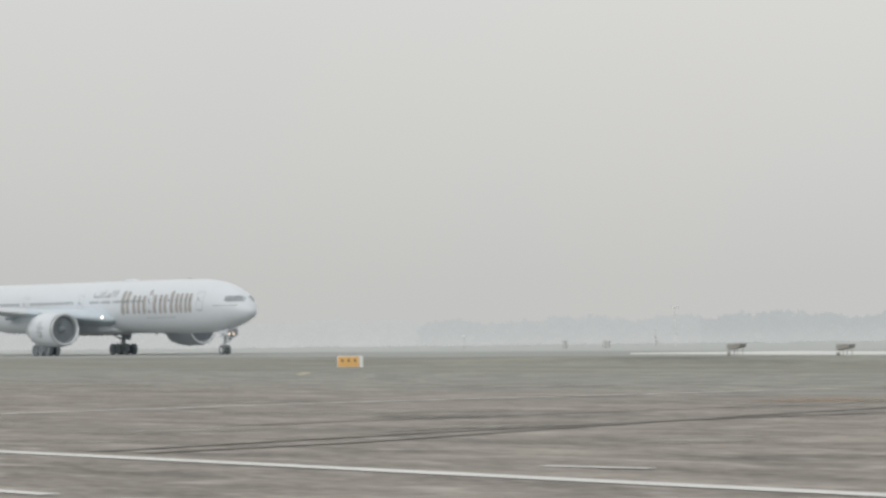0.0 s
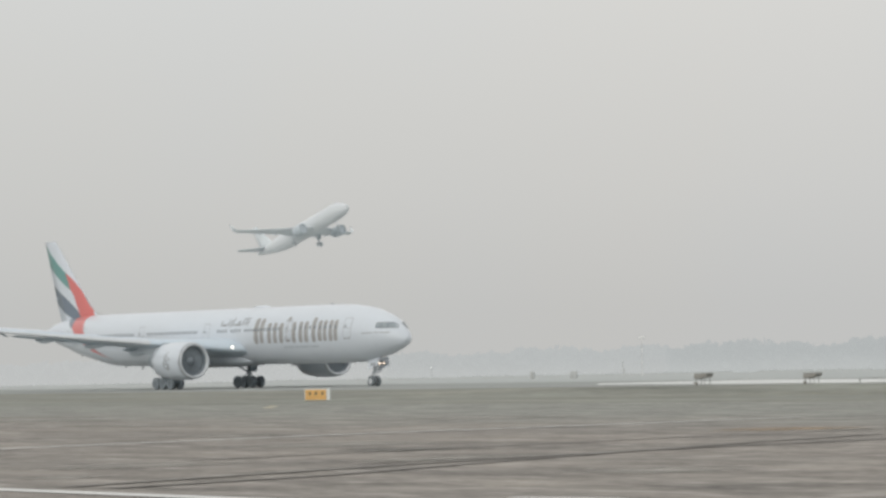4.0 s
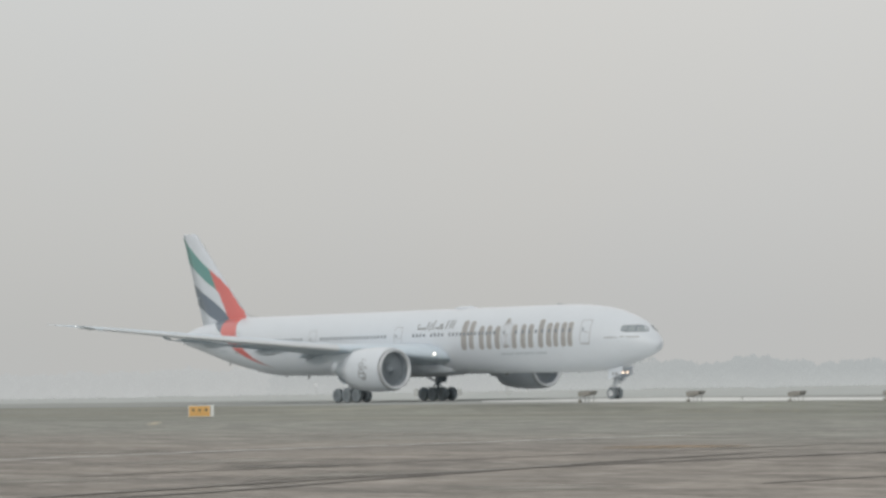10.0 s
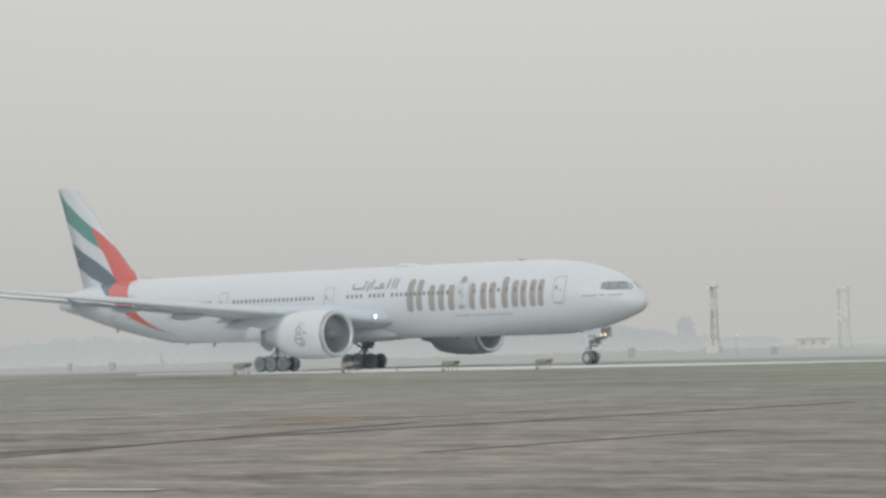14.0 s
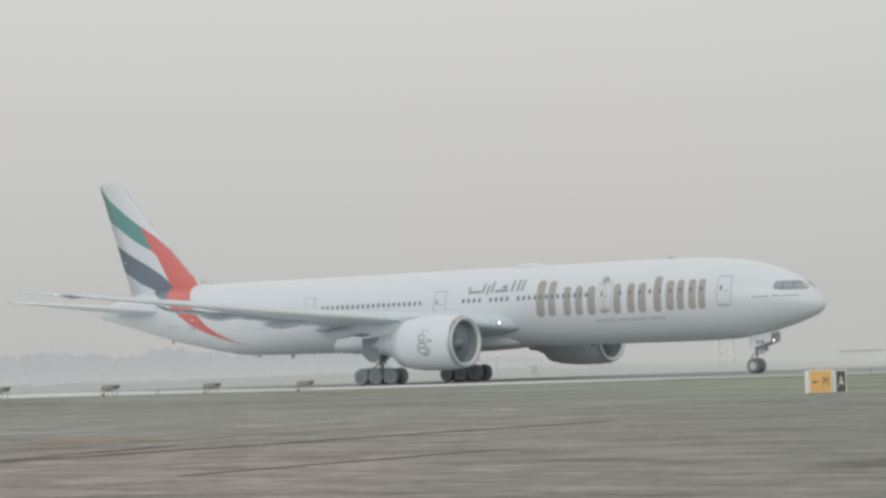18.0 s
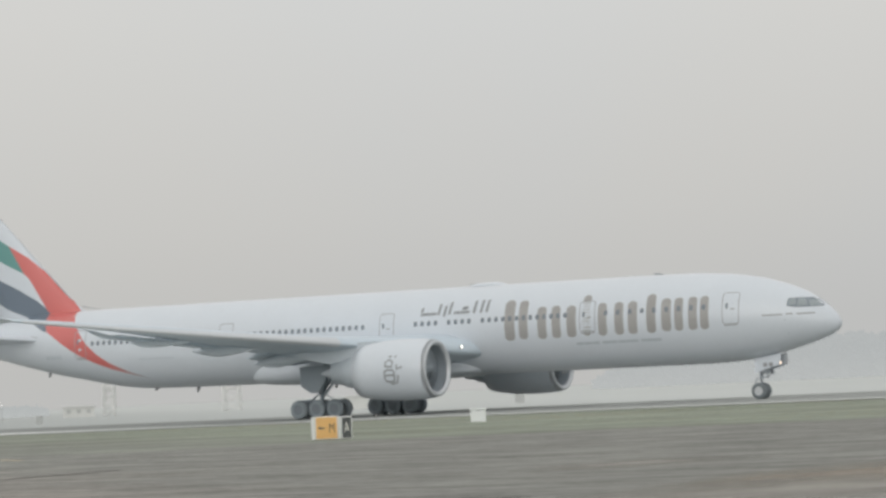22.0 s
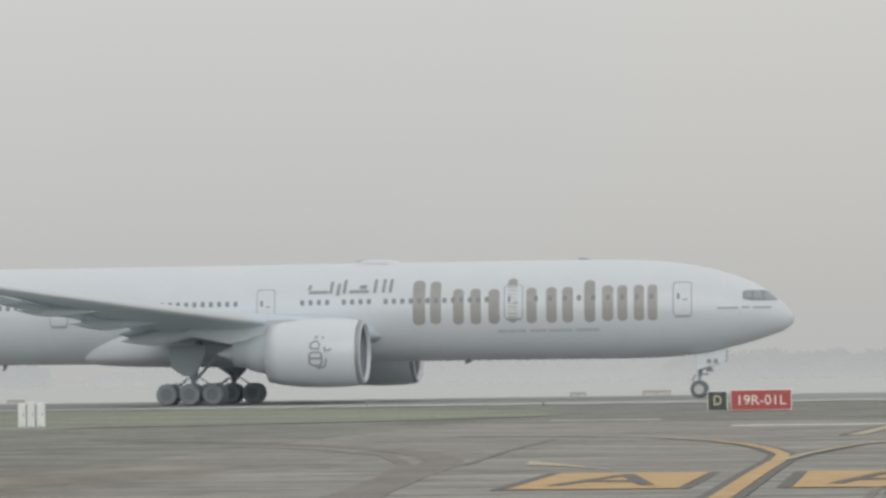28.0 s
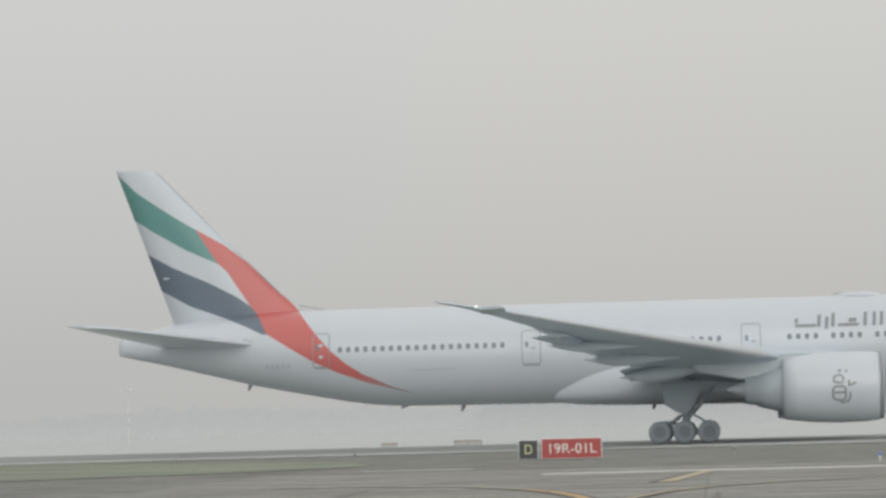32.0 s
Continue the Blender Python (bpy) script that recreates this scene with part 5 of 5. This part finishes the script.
# ---------------------------------------------------------------- signs, lights, cabinets
def sign(name, label, at, turn, panels, h, text):
    """panels: (x0, x1, face material); text: (string, x, material, size). The face looks towards -y before the turn."""
    s = empty(name, label, "sign", m=pose(*at, 0, 0, turn))
    for x0, x1, face, z1 in panels:
        cab = part("cabinet", box(x0, x1, -0.10, 0.10, 0.04, z1, 0.015), M_SIGNWHITE, s, "white sign cabinet")
        part("panel", box(x0 + 0.03, x1 - 0.03, -0.112, -0.098, 0.07, z1 - 0.03, 0.003), face, cab, "coloured sign face")
        for x in (x0 + 0.05, x1 - 0.05):
            part("leg", tube((x, 0, 0.0), (x, 0, 0.06), 0.03), M_STEEL, s)
    for t, x, m, size, sx in text:
        letters(t, size, m, s, pose(x, -0.118, 0.07 + (h - 0.10) / 2 - 0.01, 90, 0, 0), 0.004, sx)
    return s


def arrow(s, x, z, w, kind):
    m = M_SIGNK
    if kind == "left":
        v = [(x - w, -0.118, z), (x - w * 0.3, -0.118, z - w * 0.6), (x - w * 0.3, -0.118, z - w * 0.2), (x + w, -0.118, z - w * 0.2), (x + w, -0.118, z + w * 0.2), (x - w * 0.3, -0.118, z + w * 0.2), (x - w * 0.3, -0.118, z + w * 0.6)]
        part("arrow", (v, [tuple(range(7))]), m, s, "black arrow")
    else:
        part("plain_bar", box(x - w * 0.6, x + w * 0.6, -0.12, -0.114, z - w * 0.8, z + w * 0.8), m, s, "small dark bar")


def airfield_things():
    sign("runway_sign", "red runway sign reading 19R-01L with black D panel", (-6.6, 118.4, 0), 0,
         [(-1.67, -0.86, M_SIGNK, 0.84), (-0.74, 1.72, M_SIGNR, 0.88)], 0.86,
         [("D", -1.265, M_SIGNYLET, 0.56, 0.86), ("19R-01L", 0.49, M_SIGNLET, 0.56, 1.06)])
    s = sign("direction_sign", "yellow and black taxiway sign with arrow M and A", (-53.63, 90.2, 0), 31,
             [(-0.68, -0.55, M_SIGNWHITE, 0.85), (-0.54, 0.28, M_SIGNY, 0.87), (0.30, 0.38, M_SIGNWHITE, 0.85), (0.40, 0.78, M_SIGNK, 0.84)], 0.85,
             [("M", 0.06, M_SIGNDARK, 0.50, 0.58), ("A", 0.59, M_SIGNLET, 0.50, 0.54)])
    arrow(s, -0.31, 0.45, 0.12, "left")
    s = sign("direction_sign", "small yellow taxiway sign with dark marks", (-131.8, 94.5, 0), 54, [(-0.70, 0.52, M_SIGNY, 0.67), (0.54, 0.72, M_SIGNWHITE, 0.68)], 0.66, [])
    for x in (-0.42, -0.08, 0.28):
        arrow(s, x, 0.42, 0.09, "bar")
    # approach slope light units in a row
    unit = None
    for k in range(4):
        m = pose(-125.0, 117.4 + 9.0 * k, rise(-125.0, 117.4 + 9.0 * k) - 0.03, 0, 0, 0)
        if unit:
            copy_thing(unit, m)
            continue
        unit = empty("approach_slope_light", "low brown-grey slope light box on legs", "airfield light", "slope lights", m)
        body = loft([[Vector((-0.40, q, 0.40)), Vector((-0.52, q, 0.50)), Vector((-0.46, q, 0.70)), Vector((0.60, q, 0.74)), Vector((0.52, q, 0.52))] for q in (-0.27, 0.27)])
        part("housing", body, M_PAPI, unit, "weathered wedge-shaped housing")
        part("lid", box(-0.48, 0.62, -0.29, 0.29, 0.725, 0.75, 0.008), M_STEEL, unit)
        for x, y in ((-0.36, -0.2), (-0.36, 0.2), (0.36, -0.2), (0.36, 0.2)):
            part("leg", tube((x, y, 0.0), (x, y, 0.46), 0.025), M_STEEL, unit)
        part("junction_box", box(-0.44, -0.24, -0.34, -0.18, 0.0, 0.24, 0.015), M_PAPI, unit, "small junction box")
        for y in (-0.15, 0.0, 0.15):
            part("lens", turned([(0.51, 0.0), (0.57, 0.045), (0.52, 0.06)], 10, "x", (0, y, 0.62)), M_PANE, unit)
    # white cabinets beside the taxiway
    c = empty("electrical_cabinet", "group of white metal electrical pillars", "cabinet", m=pose(-30.2, 97.6, 0.0, 0, 0, 12))
    for x0, x1, z in ((-0.46, -0.19, 0.88), (-0.15, 0.13, 0.92), (0.18, 0.46, 0.88)):
        b = part("pillar", box(x0, x1, -0.18, 0.18, 0.03, z, 0.02), M_CAB, c, "white enamelled pillar")
        part("door", box(x0 + 0.03, x1 - 0.03, -0.19, -0.178, 0.10, z - 0.08, 0.004), M_CAB, b)
        part("handle", box(x1 - 0.09, x1 - 0.06, -0.205, -0.188, 0.42, 0.54), M_STEEL, b)
    part("plinth", box(-0.5, 0.5, -0.22, 0.22, -0.02, 0.05, 0.01), M_STEEL, c)
    for x in (-0.3, 0.0, 0.3):
        part("foot", tube((x, -0.2, -0.02), (x, -0.2, 0.08), 0.03), M_STEEL, c)
    c = empty("service_box", "white square metal service box on the grass", "cabinet", m=pose(-64.65, 122.5, 0.0, 0, 0, 28))
    part("body", box(-0.37, 0.37, -0.25, 0.25, 0.02, 0.62, 0.02), M_CAB, c)
    part("lid", box(-0.40, 0.40, -0.28, 0.28, 0.60, 0.67, 0.015), M_CAB, c)
    part("panel", box(-0.30, 0.30, -0.262, -0.248, 0.08, 0.54, 0.004), M_CAB, c)
    part("vent", box(-0.12, 0.12, -0.27, -0.258, 0.56, 0.585), M_SEAM, c)
    # runway edge lamps
    for x, y in ((-29.2, 155.0), (-17.0, 134.5), (-88, 153.5), (12, 153.5), (-147, 153.5), (0.45, 121.0)):
        l = empty("edge_lamp", "small dark runway edge lamp on a stake", "airfield light", "edge lamps", pose(x, y, 0))
        part("stake", tube((0, 0, 0), (0, 0, 0.22), 0.03), M_STEEL, l)
        part("lamp", turned([(0.20, 0.0), (0.21, 0.065), (0.27, 0.07), (0.33, 0.04), (0.34, 0.0)], 12, "z"), M_PAPI, l, smooth=True)
    l = empty("taxiway_lamp", "small blue taxiway edge lamp on a short stake", "airfield light", m=pose(5.1, 96.6, 0))
    part("stake", tube((0, 0, 0), (0, 0, 0.16), 0.03), M_CAB, l)
    part("collar", turned([(0.13, 0.0), (0.13, 0.06), (0.16, 0.06), (0.17, 0.0)], 12, "z"), M_CAB, l)
    part("lamp", turned([(0.15, 0.0), (0.16, 0.05), (0.24, 0.055), (0.29, 0.03), (0.30, 0.0)], 12, "z"), M_BLUELAMP, l, "blue glass dome", smooth=True)
    # low boards beyond the runway
    for x, w, h in ((-26.3, 1.3, 0.55), (-20.05, 2.25, 0.62), (-81.6, 1.5, 0.7), (-72.5, 1.5, 0.55)):
        b = empty("low_board", "low pale board with a brown top on short legs", "board", "low boards", pose(x, 230, -0.38))
        part("top_rail", box(-w / 2, w / 2, -0.06, 0.06, h - 0.14, h, 0.01), M_BOARDTOP, b, "red-brown top rail")
        part("panel", box(-w / 2 + 0.10, w / 2 - 0.22, -0.04, 0.04, 0.24, h - 0.13, 0.01), M_BOARD, b)
        for q in (-w / 2 + 0.08, 0.0, w / 2 - 0.08):
            part("leg", box(q - 0.06, q + 0.06, -0.05, 0.05, -0.03, h - 0.13, 0.01), M_FARSTEEL, b)
    for x, w, h in ((-274.9, 0.9, 0.85), (-268.7, 1.1, 1.4), (-243.1, 1.1, 1.1), (-395.2, 0.9, 1.3), (-384.0, 1.5, 1.25), (-185.0, 0.9, 0.75), (-168.1, 1.4, 1.3)):
        b = empty("field_cabinet", "grey upright field cabinet in the mist", "cabinet", "field cabinets", pose(x, 330, -0.5, 0, 0, 30))
        part("plinth", box(-w * 0.36, w * 0.36, -0.24, 0.24, 0, 0.2, 0.02), M_FARSTEEL, b)
        part("body", box(-w * 0.4, w * 0.4, -0.27, 0.27, 0.18, h, 0.03), M_FARSTEEL, b)
        part("lid", box(-w * 0.44, w * 0.44, -0.3, 0.3, h - 0.04, h + 0.06, 0.02), M_FARSTEEL, b)
    # leaning aerial
    b = empty("aerial_mast", "thin leaning aerial mast in the mist", "mast", m=pose(-371, 330, -0.5))
    part("pole", tube((0, 0, 0), (-0.3, 0, 3.2), 0.10, 0.06), M_FARSTEEL, b)
    part("stay", tube((0.9, 0, 0), (-0.2, 0, 2.0), 0.06), M_FARSTEEL, b)
    for x, z in ((-424, 1.95), (-249.5, 2.4)):
        b = empty("field_lamp", "small lit lamp on a pole in the mist", "airfield light", "field lamps", pose(x, 330, -0.5))
        part("pole", tube((0, 0, 0), (0, 0, z + 0.4), 0.05), M_FARSTEEL, b)
        part("lamp", turned([(z + 0.40, 0.0), (z + 0.42, 0.07), (z + 0.49, 0.07), (z + 0.52, 0.0)], 10, "z"), M_DIMLAMP, b, "lit white lamp")


def lattice(name, label, at, w0, w1, h, steps, mat_, head):
    t = empty(name, label, "tower", "distant towers", pose(*at, 0, 0, 20))

    def corner(i, k):
        w = w0 + (w1 - w0) * k
        return Vector(((-1, 1, 1, -1)[i] * w / 2, (-1, -1, 1, 1)[i] * w / 2, h * k))
    for i in range(4):
        part("leg", tube(corner(i, 0), corner(i, 1), 0.17, 0.12, 6), mat_, t)
    for s in range(steps):
        a, b = s / steps, (s + 1) / steps
        for i in range(4):
            j = (i + 1) % 4
            part("brace", tube(corner(i, a), corner(j, b), 0.09, 0.09, 5), mat_, t)
            part("brace", tube(corner(j, a), corner(i, b), 0.09, 0.09, 5), mat_, t)
    for a, b, wd in head:
        part("platform", box(-wd / 2, wd / 2, -wd / 2, wd / 2, a, b, 0.05), mat_, t)
    return t


def distance():
    t = lattice("radar_tower", "slim pale lattice tower with a top platform", (-307.2, 400, -0.5), 1.25, 0.75, 11.4, 6, M_MASTGREY, ((11.4, 11.65, 1.7), (7.4, 9.4, 0.9), (0, 1.4, 2.2)))
    for x in (-0.9, 0.9, 0.2):
        part("aerial", tube((x, 0, 11.7), (x * 1.05, 0, 12.2), 0.06), M_MASTGREY, t)
    lattice("mast_tower", "square grey lattice mast coloured pale for mist", (-350.3, 500, -0.5), 2.2, 2.0, 12.6, 8, M_PALEMAST, ((6, 6.3, 2.3), (12.3, 12.7, 2.3)))
    lattice("mast_tower", "square grey lattice mast coloured pale for mist", (-320.1, 500, -0.5), 3.2, 2.9, 14.6, 8, M_PALEMAST, ((7, 7.4, 3.3), (14.3, 14.7, 3.3)))
    p = empty("light_pole", "tall thin floodlight pole in the mist", "lamp pole", m=pose(-82.2, 400, -0.5))
    part("pole", tube((0, 0, 0), (0, 0, 8.0), 0.10, 0.07), M_FARWHITE, p)
    part("lamp_bar", box(-1.0, 1.0, -0.2, 0.2, 7.75, 8.05, 0.03), M_FARWHITE, p)
    copy_thing(p, pose(-445.0, 401, -0.5))
    b = empty("low_building", "long low hut coloured pale for mist", "building", m=pose(-349.5, 488, -0.5, 0, 0, 35))
    part("wall", box(-3.2, 3.2, -1.5, 1.5, 0, 2.1, 0.03), M_MASTGREY, b)
    part("roof", box(-3.5, 3.5, -1.8, 1.8, 2.1, 2.4, 0.03), M_MASTGREY, b)
    for x in (-2, 0, 2):
        part("window", box(x - 0.4, x + 0.4, -1.54, -1.49, 0.9, 1.7), M_FARSTEEL, b)
    b = empty("low_building", "long low white shed coloured grey for mist", "building", m=pose(-200.0, 346.4, -0.5, 0, 0, 30))
    part("wall", box(-2.9, 2.9, -1.4, 1.4, 0, 1.75, 0.03), M_MASTGREY, b)
    part("roof", box(-3.1, 3.1, -1.6, 1.6, 1.75, 1.95, 0.03), M_MASTGREY, b)
    part("door", box(1.5, 2.3, -1.44, -1.39, 0.1, 1.5), M_MASTGREY, b)
    rnd = random.Random(21)

    def tree_vf(x, y, h, w, leaves, big=1.0):
        v, f = [], []
        for _ in range(leaves):
            a, u = rnd.random() * 6.283, rnd.random()
            rr = w * 0.5 * (0.35 + 0.65 * rnd.random()) * max(math.sin(math.pi * (0.12 + 0.8 * u)) ** 0.7, 0.9 - u)
            c = Vector((x + rr * math.cos(a), y + rr * math.sin(a), -0.5 + h * 0.98 * u + rnd.uniform(-.4, .3)))
            s = (0.45 + 0.75 * rnd.random()) * big * (1.9 if u < 0.45 else 1.0)
            p, q = Vector((rnd.gauss(0, 1), rnd.gauss(0, 1), rnd.gauss(0, 1))).normalized() * s, Vector((rnd.gauss(0, 1), rnd.gauss(0, 1), rnd.gauss(0, 1))).normalized() * s
            k = len(v)
            v += [c - p, c + q, c + p, c - q]
            f.append((k, k + 1, k + 2, k + 3))
        return v, f

    # height of the skyline by direction
    SK = ([-62, -57, -54, -52, -50.5, -49, -47, -46, -45, -43.3, -42, -41, -40.2, -39.2, -38.6, -37.5, -36.4, -16, -13, -11, -8, -5.7, -3, -1.5, 2, 8], [3.5, 4.6, 5.4, 4.6, 5.0, 5.2, 6.0, 6.6, 5.8, 6.8, 5.0, 5.4, 7.4, 6.4, 3.6, 1.6, 1.2, 1.5, 4, 6, 5, 4.5, 6.2, 5.6, 5, 4])
    sets = {}
    for i in range(360):
        az = -64 + 72 * i / 360 + rnd.uniform(-.1, .1)
        if -36.4 < az < -16 or az < -63:
            continue
        r = rnd.uniform(760, 900)
        h = np.interp(az, *SK) * r / 800 * rnd.uniform(0.8, 1.15) + 0.9
        x, y = r * math.sin(radians(az)), r * math.cos(radians(az))
        near = "near" if -47.5 < az < -36 else "middle" if -53 < az < -36 else "far" if az < -36 else "faint" if az < -4.5 else "lost"
        for name, (bv, bf) in ((near, tree_vf(x, y, h, 5.5 + h * 0.9, 230, 1.15 if near == "near" else 1.8)), ("trunk", tube((x, y, -0.6), (x, y, h * 0.7), 0.22, 0.06, 5))):
            if name == "trunk" and near != "near":
                continue
            tgt, tg = sets.setdefault(name, ([], []))
            n = len(tgt)
            tgt += [Vector(p) for p in bv]
            tg += [tuple(q + n for q in c) for c in bf]
    bank = random.Random(8)
    for i in range(150):
        az = -25.1 + 7.9 * i / 150 + bank.uniform(-.1, .1)
        r = bank.uniform(960, 1080)
        h = np.interp(az, [-25.1, -24.7, -24.2, -23.4, -21.5, -19.8, -17.2], [1.0, 8.0, 11.8, 13.4, 13.0, 12.0, 5.0]) * bank.uniform(0.86, 1.04) + 1.6
        bv, bf = tree_vf(r * math.sin(radians(az)), r * math.cos(radians(az)), h, 8 + h * 0.3, 300, 2.6)
        tgt, tg = sets.setdefault("veiled", ([], []))
        n = len(tgt)
        tgt += bv
        tg += [tuple(q + n for q in c) for c in bf]
    tagged(part("far_woods", sets["veiled"], M_VEILWOODS, None), "tall bank of trees in a painted mist glow", "trees", kind="stuff")
    tagged(part("far_woods", sets["near"], M_WOODS, None), "distant tree line with mist painted as grey glow", "trees", kind="stuff")
    tagged(part("far_woods", sets["far"], M_FARWOODS, None), "very distant tree line in a pale painted mist glow", "trees", kind="stuff")
    tagged(part("far_woods", sets["middle"], M_MIDWOODS, None), "distant tree line with mist painted as grey glow", "trees", kind="stuff")
    tagged(part("far_woods", sets["faint"], M_FAINTWOODS, None), "faint tree line in a painted mist glow", "trees", kind="stuff")
    tagged(part("far_woods", sets["lost"], M_LOSTWOODS, None), "very distant tree line in a pale painted mist glow", "trees", kind="stuff")
    tagged(part("far_trunks", sets["trunk"], M_BARK, None), "distant tree trunks with mist painted as grey glow", "trees", kind="stuff")
    for az, r, h, w in ((-38.07, 640, 7.4, 4.2), (-46.0, 690, 7.6, 4.6), (-43.3, 690, 7.4, 4.0)):
        x, y = r * math.sin(radians(az)), r * math.cos(radians(az))
        t = empty("tree", "lone tree with mist painted as grey glow", "tree", "lone trees", pose(x, y, -0.5))
        part("trunk", tube((0, 0, 0), (0.1, 0, h * 0.75), 0.22, 0.05, 7), M_BARK, t)
        for k in range(5):
            a = k * 1.3
            part("limb", tube((0.05, 0, h * (0.3 + 0.08 * k)), (math.cos(a) * w * 0.35, math.sin(a) * w * 0.35, h * (0.5 + 0.09 * k)), 0.08, 0.03, 5), M_BARK, t)
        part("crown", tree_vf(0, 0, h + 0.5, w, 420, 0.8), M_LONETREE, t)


# ---------------------------------------------------------------- build
ground()
paved = pavements()
markings()
plane, turners = airliner()
jet = small_jet()
airfield_things()
distance()
slabs(paved)

ROLL = [(0, -273.37), (1, -264.62), (2, -255.89), (3, -247.22), (3.5, -242.91), (5.5, -225.79), (6, -221.38), (7, -212.38), (8, -203.28), (9, -194.14), (10, -184.92), (11, -175.60), (12, -166.20), (13, -156.71), (14, -147.14), (14.5, -142.34), (16.5, -123.04), (17, -118.17), (18, -108.39), (19, -98.64), (20, -88.99), (21, -79.05), (22, -68.91), (23, -58.89), (24, -48.71), (25, -38.47), (25.5, -33.31), (27.5, -12.65), (28, -7.34), (29, 3.35), (30, 13.88), (31, 24.50), (32, 34.81)]


def motions():
    walk(plane, [(t, pose(x, 182.71, 0.012, 0, 0, 0)) for t, x in ROLL])
    ts, xs = [r[0] for r in ROLL], [r[1] for r in ROLL]
    for hub, r in turners:
        at = hub.location.copy()
        rows = []
        for i in range(481):
            t = i / 15
            rows.append((t, Matrix.Translation(at) @ Matrix.Rotation((np.interp(t, ts, xs) - xs[0]) / r % (2 * math.pi), 4, "Y")))
        walk(hub, rows)
    rows = []
    for i in range(65):
        t = i / 2
        s = t - 4.75
        q = min(s, 6)
        x = -489.6 + 76.47 * s - 0.185 * q * q
        z = 48.3 + 11.87 * s + 0.376 * q * q
        p = 16.9 + 0.23 * q
        if t < 1.5:
            p = 6 + (p - 6) * t / 1.5
        # wheels no lower than the runway
        low = 3.6 * math.cos(radians(p)) + 17.8 * math.sin(radians(p))
        rows.append((t, pose(x, 401.7 - 0.41 * q, max(z + 0.4, low), 0, -p, 1.3)))
    walk(jet, rows)


motions()
